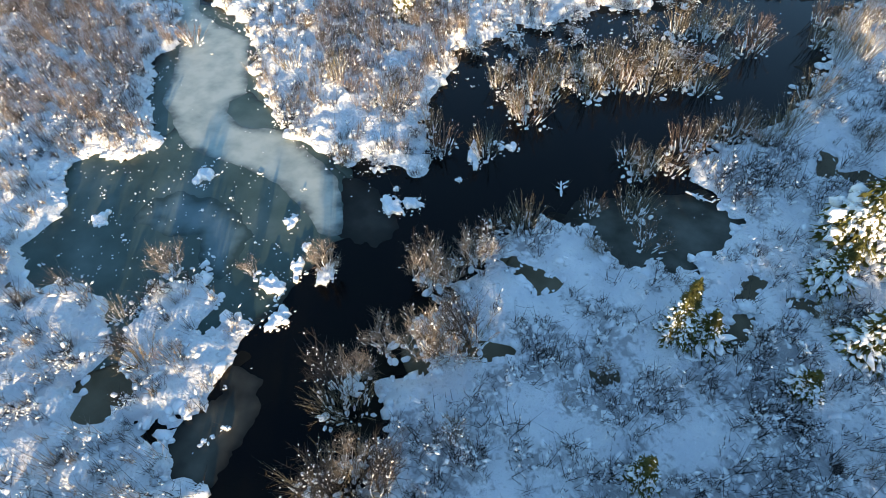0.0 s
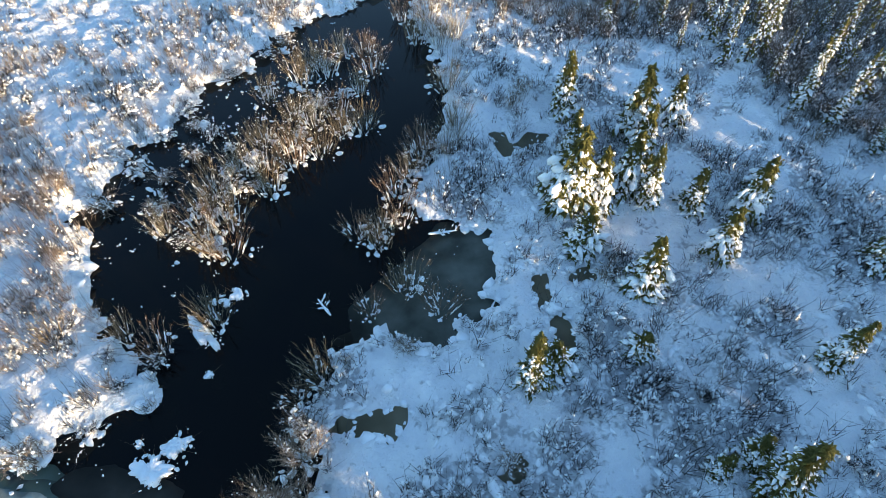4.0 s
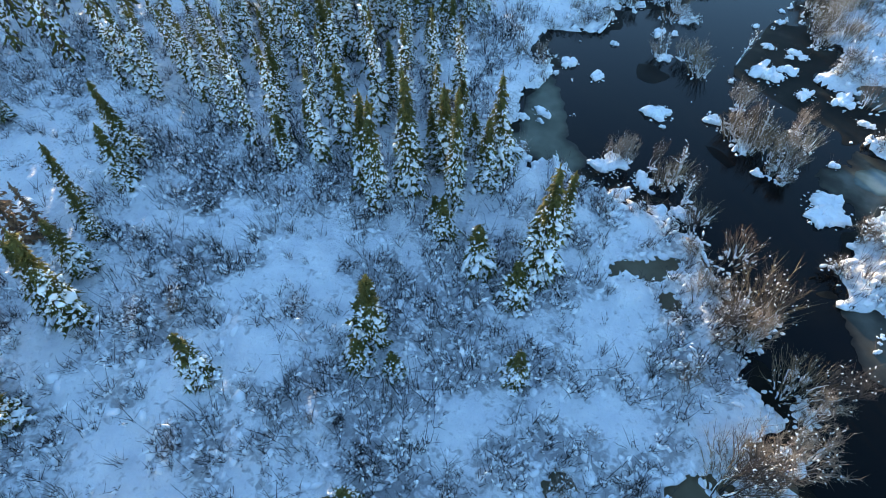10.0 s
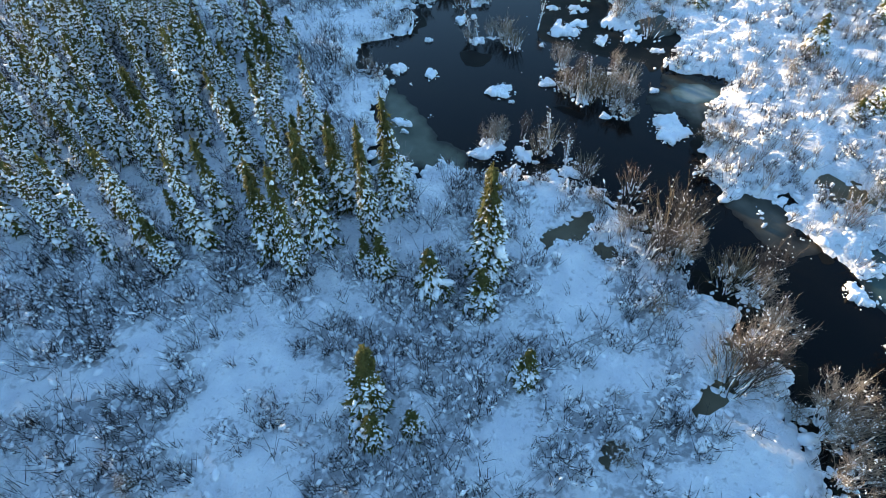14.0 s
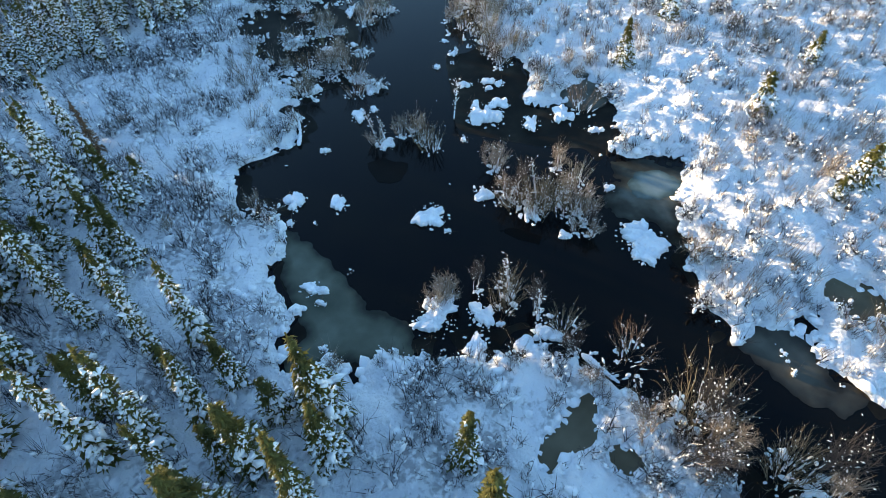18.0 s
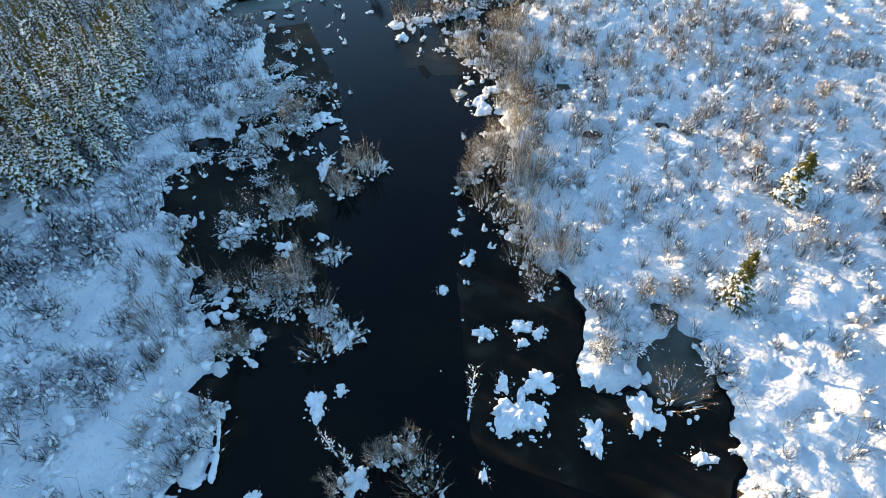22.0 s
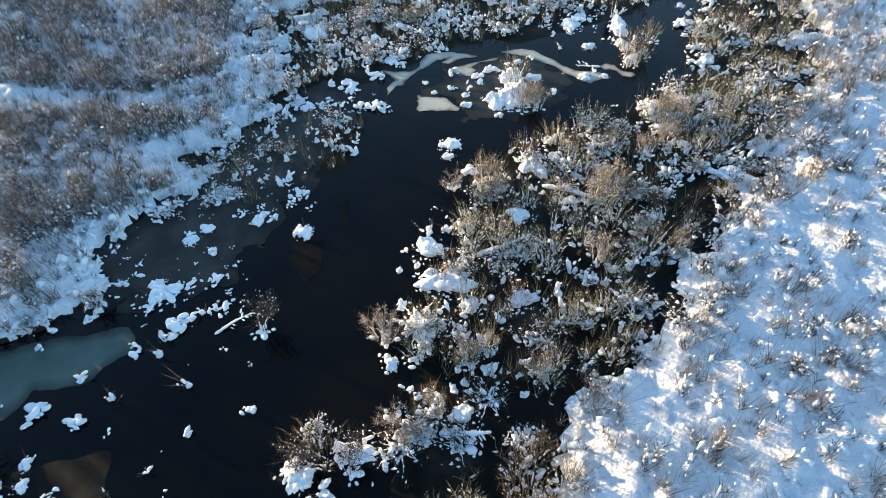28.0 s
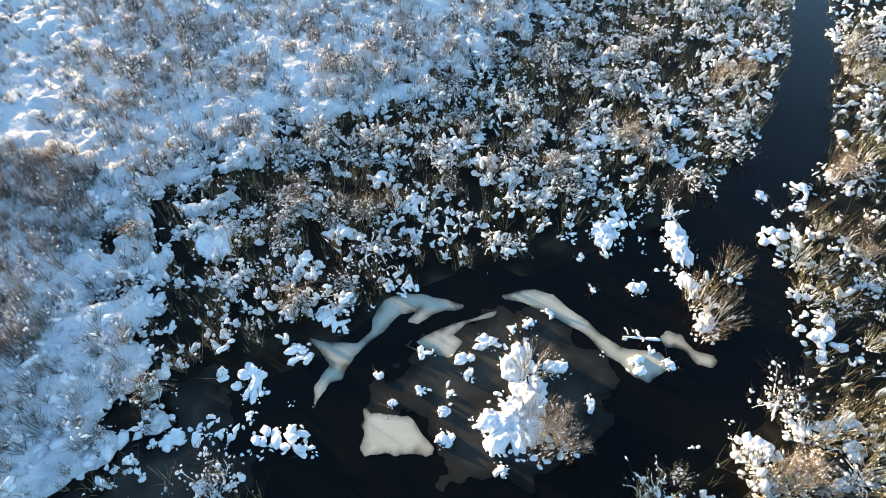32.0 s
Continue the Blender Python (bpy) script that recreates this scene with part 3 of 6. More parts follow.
SHRUBS_C = [(-9.2, -11.3), (-10.5, -11.6), (-9.9, -8.9), (-9, -8.6), (-11.2, -13.6), (-7.8, -15.3), (-8, -13.3), (-4.9, -21.4), (-3.9, -21.3), (-4.9,
    -20.6), (-2.1, -7.5), (-5.1, -19.3), (-6.9, -12.5), (-7.8, -10.8), (-11.5, -12), (-9.5, -8), (-3.8, -29.9), (-2.2, -31.6), (-0.9, -33.1), (0.7,
    -33.1), (-0.5, -7.6), (-3.5, -6.8), (-4.4, -2.2), (-16.5, -18.3), (-15.8, -35.7), (-14.9, -33), (3.8, -32.4), (-2.1, -21.1), (-9.4, -10), (0.2,
    -29), (-2.9, -27.4), (-14, -34.5), (-15.2, -35.1), (-17.1, -36.2), (-9.6, -38.7), (-8.6, -39.6), (-25.1, -44.6), (-22.7, -42.6), (-21.6, -40.2),
    (-21.8, -38.6), (-24, -40.2), (-19.7, -56.9), (-20.5, -55.6), (-23.1, -56.1), (-3.6, -31.4), (-3.2, -32.4), (-14.1, -25.6), (-26.2, -51.8)]
SHRUBS_D = [(-21.4, -47.9), (-4.1, -37.3), (-1.9, -37.7), (-4.9, -44.5), (-6.8, -46.1), (-7.5, -37.7), (-18.5, -56.7), (-22.7, -57), (-24.6, -56.6),
    (-23.9, -60.7), (-18.8, -63.9), (-26.9, -58), (-27.9, -58.1), (-29.4, -56.2), (-30.4, -56.3), (-30.7, -60), (-39.9, -59.2), (-38.9, -60.2),
    (-40.8, -61.6), (-44.9, -63.9), (-45.2, -66.3), (-43.5, -66.5), (-39.8, -69), (-37.2, -70.3), (-50.5, -77.2), (-50.7, -76.1), (-26.1, -75.8),
    (-23.3, -76.6), (-20.4, -76.2), (-39.8, -75.5), (-35, -63.5), (-31.8, -64.1), (-38.3, -64.4), (-40, -64.7), (-30.2, -58), (-31.3, -68.9), (-33.2,
    -68.1), (-35.7, -60.4), (-32.4, -58), (-49.6, -75.6), (-53.4, -78), (-40.3, -74), (-53.3, -82.7), (-55.9, -89), (-66.1, -91.8), (-68.6, -91.5),
    (-61.3, -77), (-61, -75.3)]
SHRUBS_E = [(-64.9, -80.6), (-47.7, -69), (-46.5, -69), (-56.4, -90.8), (-37.4, -90.1), (-39.5, -90.1), (-42.9, -89.6), (-45.5, -90.1)]
SHRUBS = SHRUBS_A + SHRUBS_B + SHRUBS_C + SHRUBS_D + SHRUBS_E
TREES_A = [(9.1, 25.5, 5.9), (12.9, 33.4, 5), (11, 25.1, 4.5), (14, 35.5, 3.8), (10.3, 19, 4.4), (15.3, 27.8, 4.2), (4.1, 16.4, 2.8), (-23, 35.2,
    4.8), (14.2, 25.6, 2.8), (16.1, 30, 6), (19.4, 30.6, 3.8), (11.2, 29.3, 3.9), (12.8, 25.6, 4.3), (13.6, 24.2, 4.6), (15.2, 19.7, 3.8), (15.9,
    23.2, 3), (18.5, 21.9, 4.9), (24.7, 16.3, 8.9), (8.7, 22.5, 3.4), (16.3, 12.8, 3.5), (3, 16.1, 4.6), (3.3, 9.0, 2.6), (25.5, 9, 4.1), (26.3, 6.9,
    4.1), (26.5, 50, 2.8), (21.7, 43.8, 2.5), (31.1, 20.8, 4.3), (30.7, 24.2, 4.4), (10.2, 9, 5.4), (10, 10.2, 2.6), (3.3, 3.1, 7.2), (2.6, -0, 5.1)]
TREES_B = [(30.7, 22, 4.5), (29.5, 19.6, 4.3), (20.6, 23.3, 2.6), (8.6, -0.5, 7.3), (11.6, -1.9, 6.6), (13.8, -0.7, 7.1), (6.8, -3.6, 6.9), (9.1, 1.4,
    2.2), (25, 11.3, 5.4), (30.5, 11.4, 5.2), (27.5, 2.8, 4.6), (28.2, 5.6, 5), (28.1, 0.9, 4.7), (23.5, 11.8, 6.3), (34, 10.8, 5.8), (29.1, 12.3,
    5.1), (23.2, 16.7, 6), (8.4, 10.2, 1.9), (6.2, 3.5, 3.4), (12.6, 0.8, 7.7), (11.2, -0.7, 8), (8.3, 2.2, 3.3), (19, -1.2, 3.9), (18.3, -3, 4.1),
    (8.3, 16, 1.9), (29.4, 0.3, 5.3), (49.7, 1.1, 4.8), (39.2, -0.4, 4.7), (13.2, -17.2, 4.4), (9.8, -3.6, 6.6), (7.2, -2.4, 5.4), (14.9, -8.7, 5.5)]
TREES_C = [(14, -18, 5.2), (16.4, -3.9, 6.2), (27.7, -18.6, 5), (24.5, -10.1, 5.1), (21.9, -6.2, 5.4), (-25.1, -3.9, 3.3), (17.3, -17.8, 6.1), (11.9,
    -8.4, 3.7), (10.8, -4.2, 3.8), (9.9, -7.6, 4.1), (6.7, -5.4, 2.9), (8.6, -5.3, 3.2), (20.5, -10.9, 6.5), (-23.1, -3.6, 1.7), (-28.3, -3.5, 3.1),
    (12, -23.2, 2.3), (-22.1, -21, 4.1), (-30.1, -25.1, 3.4), (-26.3, -11.9, 3.1), (-34.2, -14.6, 2.7), (13, -21.8, 4.7), (13.8, -19.3, 3.6), (14.4,
    -16, 3.9), (16.7, -19.6, 2.9), (15.5, -10.2, 3), (4.1, 4.9, 3.2)]
TREES = TREES_A + TREES_B + TREES_C
LOGS_A = [(2.5, -23.5, 1.7, -26.5, 0.15, 0.1), (-30.4, -63.5, -33.5, -63.4, 0.25, 0.11), (-37.3, -65.9, -38.8, -63.9, 0.2, 0.12), (-16.8, -64.6,
    -18.7, -64.8, 0.3, 0.05), (1.3, 26.2, 2.8, 25.9, 0.15, 0.06), (-5.6, 10.8, -6.9, 11.6, 0.15, 0.1), (-4.7, -1.8, -5.2, -0.1, 0.1, 0.12), (-36.4,
    -66.5, -38.4, -63.8, 0.3, 0.12), (-45.9, -63.4, -46.3, -61.8, 0.2, 0.14), (-6.9, -39.8, -8, -41.1, 0.3, 0.1), (-6.7, -39.2, -7.8, -41, 0.2, 0.07),
    (-5, 22.6, -5.4, 23.6, 0.1, 0.05), (-7.9, -21.3, -8.8, -22.4, 2.2, 0.06), (-2.8, -21.2, -2.7, -21.8, 1.3, 0.06), (-3.6, -6.8, -3.6, -7.3, 2.3,
    0.09), (-3.9, -4.6, -4, -4.9, 1.7, 0.09)]
LOGS_B = [(-7.3, -10.9, -7.4, -11.5, 1.4, 0.06), (-8.8, -12.3, -9, -13.4, 1.6, 0.07), (-2.4, -22.2, -2.1, -22.8, 1.4, 0.05), (-24.6, -55.4, -26.2,
    -54.6, 0.25, 0.12), (-47.2, -76.4, -45.8, -77.2, 0.1, 0.06)]
LOGS = LOGS_A + LOGS_B
LARCHES = [(33.8, 7.4, 6.5), (28.8, 7.5, 4.0), (29.7, 8.2, 7.4), (23.1, 44.6, 2.1), (14.3, -28.3, 3.9), (15.5, -29.6, 3.3)]
THICKETS = [[(26, 28), (31, 24.5), (40, 30), (54, 40), (36, 46)], [(-5.9, -89.6), (-17.9, -83.6), (-17.5, -78.3), (-14.2, -75.3), (-9.7, -74.6), (-7, -72.8)], [(-4.4, -111.8), (-24.7, -101.2), (-21.3, -87.6), (-15.2, -87.3), (-5.6, -93.8)],
    [(-18.8, -102.5), (-23.4, -100.4), (-24, -95.4), (-21.7, -91.3), (-19.4, -87.9)], [(-26, -49.5), (-22, -40), (-18, -34), (-19, -32.8), (-23, -39.5), (-28.5, -50)], [(27.5, 65.5), (35.5, 44.6), (25.3, 39.7), (18.0, 42.6), (13.2, 50.0)]]
NORTH_BRUSH = [[(-56, 22), (-50, 27), (-43.6, 28), (-36.7, 24), (-31.5, 19.5), (-30.5, 15), (-34, 12.5), (-41, 11)], [(-31.4, 34.2), (-24.4, 25.5), (-19.6, 23), (-15.8, 25), (-15.5, 32), (-20.7, 40), (-28, 44)]]
REEDS = [[(-18.5, -82.8), (-29.6, -78.4), (-27.0, -73.8), (-22.6, -72.7), (-18.0, -73.2), (-13.7, -74.1)], [(3, -44), (-3, -47), (-7, -55), (-7, -62), (-12, -61), (-11, -48), (-6, -43)], [(-22, -44), (-27, -52), (-34, -56), (-44, -61), (-50, -65), (-50, -71), (-36, -71), (-27, -63), (-20, -52)], [(-26.3, -53.7), (-29.5, -47.7), (-24.7, -40.0), (-20.9, -37.2), (-18.6, -38.3), (-22.9, -45.9)],
    [(-26.4, -51.5), (-32.8, -51.5), (-39.2, -60.4), (-33.3, -63.5)],
    [(3, -29), (3, -44), (-4, -46), (-8, -40), (-4, -29)],
    [(-44, -60), (-46, -71), (-52, -72), (-59, -80), (-67, -83), (-80, -92), (-86, -96), (-76, -76), (-58, -64)]]
SEEN = [(-58, 20), (-51, 45), (10, 59), (27, 65), (55, 36), (58, 0), (38, -39), (24, -68), (5, -96), (-4, -113), (-18, -130), (-55, -116), (-94, -98), (-76, -71), (-62, -43), (-46, -13), (-32, -2)]
SIDE_CHANNEL = [(-39.5, 28.3), (-33.3, 27.9), (-28.0, 21.4), (-20.5, 18.6), (-15.8, 16.6), (-14.4, 14.4), (-16.1, 13.5), (-21.9, 16.1), (-26.8, 15.3), (-31.8, 17.2), (-36.3, 23.6)]
ISLE = [(-33, -83), (-32, -77), (-37, -73), (-50, -73), (-50, -78), (-45, -83)]
BAY = [(-18.8, 33.8), (-17.5, 40.7), (-14.2, 44.5), (-2.1, 50.8), (0.4, 40.9), (-3.5, 36), (-9, 31.5), (-12.1, 25.6)]
BENT_BUSHES = [(-1.1, -31.6), (-3.0, -31.6), (-3.9, -29.1), (-4.2, -27.4), (-0.5, -29.3), (2.0, -32.5), (-1.1, -38.6), (-3.5, -37.4), (-1.1, -36.5), (-4.9, -37.1), (0.5, -33.5), (-1.8, -30.1), (-8.1, -37.6), (-5.4, -32.5), (-5.1, -48.3), (-7.3, -46.7), (-1.8, -44.0), (-3.8, -37.8), (-5.5, -36.9), (-1.8, -36.8), (-9.4, -39.5), (-3.8, -50.0), (-4.2, -47.8), (-6.3, -46.1), (-3.5, -45.0), (-6.2, -51.3), (-19.7, -58.4), (-23.7, -56.2), (-46.0, -68.4), (-42.3, -62.9), (-30.5, -57.5), (-31.3, -63.3), (-37.3, -65.9)]
MOUND_BAY = [(-11.2, -29.9), (-14.3, -28.9), (-16.1, -25.1), (-17.0, -19.6), (-18.3, -16.8), (-15.0, -13.6), (-11.1, -16.0), (-7.2, -19.9)]
FORESTS = [
    ([(20.1, 0.1), (17.7, -1.4), (12.4, 1.7), (7.8, 0.3), (5.6, -3.1), (8, -8.9), (14.6, -16), (12.9, -28.1), (39.7, -11.2), (30.6, -1.5), (23.8, -3.3)], 1.6, 54, 4.4, 7.6),
    ([(27.6, -5.4), (19, -12), (20, -32), (36.4, -37.2)], 1.6, 60, 5.0, 7.6),
    ([(22.7, -66.4), (3.1, -55.4), (4.5, -45.9), (12.9, -39.7), (20.4, -38.9)], 1.1, 95, 3.8, 6.4),
    ([(14.1, -79.8), (-0.1, -72.2), (1.5, -56), (5.2, -44.7), (11.6, -45.6)], 1.0, 110, 3.2, 5.4),
    ([(29.3, 23.8), (32.2, 15.9), (36.2, 12.2), (39.9, -0.1), (53.2, -5.7), (56, 28), (33.5, 46), (24, 44.6)], 1.5, 125, 3.0, 6.5),
    # from here on mostly unseen stands, added and sized to shade clearing and bank
    ([(40, -8), (38, -36), (80, -40), (80, 25), (56, 25), (53, -4)], 1.6, 260, 8.4, 10.4),
    ([(22, -34), (36, -38), (42, -62), (26, -70)], 1.5, 110, 8.0, 11.0),
    ([(30, -72), (42, -40), (80, -42), (84, -100), (60, -120)], 1.6, 360, 10.0, 13.5),
    ([(12, -92), (24, -69), (46, -90), (24, -114)], 1.4, 170, 7.0, 9.0),
    ([(8, -92), (14, -88), (25, -112), (14, -118)], 1.4, 70, 5.6, 7.2),
    ([(6, -98), (15, -116), (8, -140), (-3, -116)], 1.4, 90, 4.5, 6.0)]



def wet_distance(x, y):
    """Positive on land, negative over water, with a ragged edge."""
    broken = np.clip((-50 - y) / 15, 0, 1)
    tattered = np.clip((-84 - y) / 10, 0, 1)
    ragged = (1.15 + 1.3 * broken) * fbm(x, y, 2.2, 3, 11) + (0.6 + 0.6 * broken) * vnoise(x / 0.65, y / 0.65, 15) + 4.2 * tattered * fbm(x, y, 1.5, 2, 19)
    d = distance(x, y, WET) + ragged
    for cx, cy, rx, ry, turn in PONDS:
        rx, ry = 0.85 * rx, 0.85 * ry
        c, s = math.cos(radians(turn)), math.sin(radians(turn))
        u, w = (x - cx) * c + (y - cy) * s, -(x - cx) * s + (y - cy) * c
        d = np.minimum(d, (np.sqrt((u / rx) ** 2 + (w / ry) ** 2) - 1) * min(rx, ry) + 0.6 * ragged)
    for notch in NOTCHES:
        d = np.minimum(d, distance(x, y, notch) + 0.5 * ragged)
    for pool in POOLS:
        d = np.minimum(d, distance(x, y, pool) + 0.25 * fbm(x, y, 0.9, 2, 16))
    return d


def land_height(x, y, d):
    land = 0.50 * (1 - np.exp(-np.maximum(d, 0) / 0.55)) + (0.26 * fbm(x, y, 0.95, 3, 31) + 0.40 * np.abs(fbm(x, y, 1.5, 2, 37)) + 0.30 * np.clip(distance(x, y, CLEARING) / 3, 0, 1) * np.abs(fbm(x, y, 0.8, 2, 38)) - 0.08) * np.clip(d / 0.7, 0, 1) + 0.25 * fbm(x, y, 9, 2, 35) * np.clip(d / 3, 0, 1)
    bed = -0.65 * np.clip(-d / 0.8, 0, 1)
    return np.where(d > 0, land, bed)


def heath(x, y):
    """How thickly the low brush stands, 0 to 1, in patches with open snow between."""
    clear = distance(x, y, CLEARING) < 0
    # the rise at (1, -50) adds brush and paints that bank's shade into the ground
    a = 0.42 + 0.32 * np.exp(-((x - 5) ** 2 + (y - 9) ** 2) / 45) + 0.42 * np.exp(-((x - 1) ** 2 + (y + 50) ** 2) / 220) + 0.9 * fbm(x, y, 5.0, 3, 103) + 1.2 * fbm(x, y, 1.6, 3, 104)
    a = a + 0.08 * np.clip((x - 6) / 4, 0, 1) * np.clip((3 - y) / 4, 0, 1) * np.clip((y + 32) / 5, 0, 1)
    a = a + 0.45 * np.exp(-((x - 40) ** 2 + (y - 29) ** 2) / 160)
    a = a + 0.45 * np.exp(-((x - 15.9) ** 2 + (y - 47.7) ** 2) / 90)
    b = 0.42 + 0.8 * fbm(x, y, 4.0, 3, 109) + 1.2 * fbm(x, y, 1.4, 3, 110)
    b = b - 0.16 * np.clip((-12 - y) / 6, 0, 1) * np.clip((y + 62) / 8, 0, 1)
    return np.clip(np.where(clear, a, b), 0, 1)


# ---- ground: one sheet of snow, bed and bog ----
def ground_axis(a, b, step, far):
    out = far * (np.linspace(0, 1, 22)[1:] ** 2.4)
    return np.concatenate([a - out[::-1], np.arange(a, b, step), b + out])


gx, gy = np.meshgrid(ground_axis(-98, 58, 0.35, 1800), ground_axis(-132, 66, 0.35, 1800), indexing="ij")
flat_x, flat_y = gx.ravel(), gy.ravel()
wet = wet_distance(flat_x, flat_y)
gz = land_height(flat_x, flat_y, wet)
nx, ny = gx.shape
ids = np.arange(nx * ny).reshape(nx, ny)
quads = np.stack([ids[:-1, :-1], ids[1:, :-1], ids[1:, 1:], ids[:-1, 1:]], -1).reshape(-1, 4)
ground = new("ground", mesh_of("ground", np.stack([flat_x, flat_y, gz], -1), quads, SNOW_GROUND))
ground.data.materials.append(BED)
ground.data.polygons.foreach_set("material_index", (gz[quads].mean(1) < -0.12).astype(np.int32))
# drives the dark brush-and-shade colour of the snow
heathy = ground.data.attributes.new("heath", "FLOAT", "POINT")
heathy.data.foreach_set("value", (heath(flat_x, flat_y) * np.clip(wet / 0.6, 0, 1) * np.where(distance(flat_x, flat_y, CLEARING) < 0, 1.0, 0.3)).astype(np.float32))
tagged(ground, "snow-covered boggy ground with ragged banks beside the river", "ground", kind="structure")

wv = np.array([(-110, -150, 0), (70, -150, 0), (70, 85, 0), (-110, 85, 0)], float)
water = tagged(new("water", mesh_of("water", wv, np.array([(0, 1, 2, 3)]), WATER)), "nearly black still river water between snowy banks", "water", kind="structure")


# ---- ice sheets on the water ----
def ice_sheet(name, outline, mat, label, level, ragged=0.25, step=0.25, fade=0.9, grow=0.0):
    """A thin flat sheet with a frayed edge, cut out of a fine grid."""
    p = np.array(outline)
    lo, hi = p.min(0) - 0.6 - grow, p.max(0) + 0.6 + grow
    step = 0.11 if max(hi - lo) < 13 else step
    xs, ys = np.arange(lo[0], hi[0], step), np.arange(lo[1], hi[1], step)
    x, y = np.meshgrid(xs, ys, indexing="ij")
    field = lambda u, w: distance(u, w, outline) - grow + ragged * (fbm(u, w, 1.0, 3, 51) + 0.5 * fbm(u, w, 4.0, 1, 57))
    d = field(x, y)
    i = np.arange(x.size).reshape(x.shape)
    keep = (d[:-1, :-1] + d[1:, :-1] + d[1:, 1:] + d[:-1, 1:]) < 0
    q = np.stack([i[:-1, :-1], i[1:, :-1], i[1:, 1:], i[:-1, 1:]], -1)[keep]
    used, back_ids = np.unique(q, return_inverse=True)
    # slide the border points onto the outline
    v = np.stack([x.ravel(), y.ravel(), np.full(x.size, level)], -1)
    dd = d.ravel()
    rim = used[np.bincount(back_ids.ravel()) < 4]
    u, w = v[rim, 0], v[rim, 1]
    for _ in range(4):
        f0, e = field(u, w), 0.02
        fx, fy = (field(u + e, w) - f0) / e, (field(u, w + e) - f0) / e
        k = f0 / np.maximum(fx ** 2 + fy ** 2, 0.4)
        u, w = u - k * fx, w - k * fy
    v[rim, 0], v[rim, 1] = np.clip(u, v[rim, 0] - step, v[rim, 0] + step), np.clip(w, v[rim, 1] - step, v[rim, 1] + step)
    ob = new(name, mesh_of(name, v[used], back_ids.reshape(-1, 4), mat))
    thick = ob.data.attributes.new("thickness", "FLOAT", "POINT")
    thick.data.foreach_set("value", np.clip(-dd[used] / fade, 0, 1).astype(np.float32))
    return tagged(ob, label, "ice")


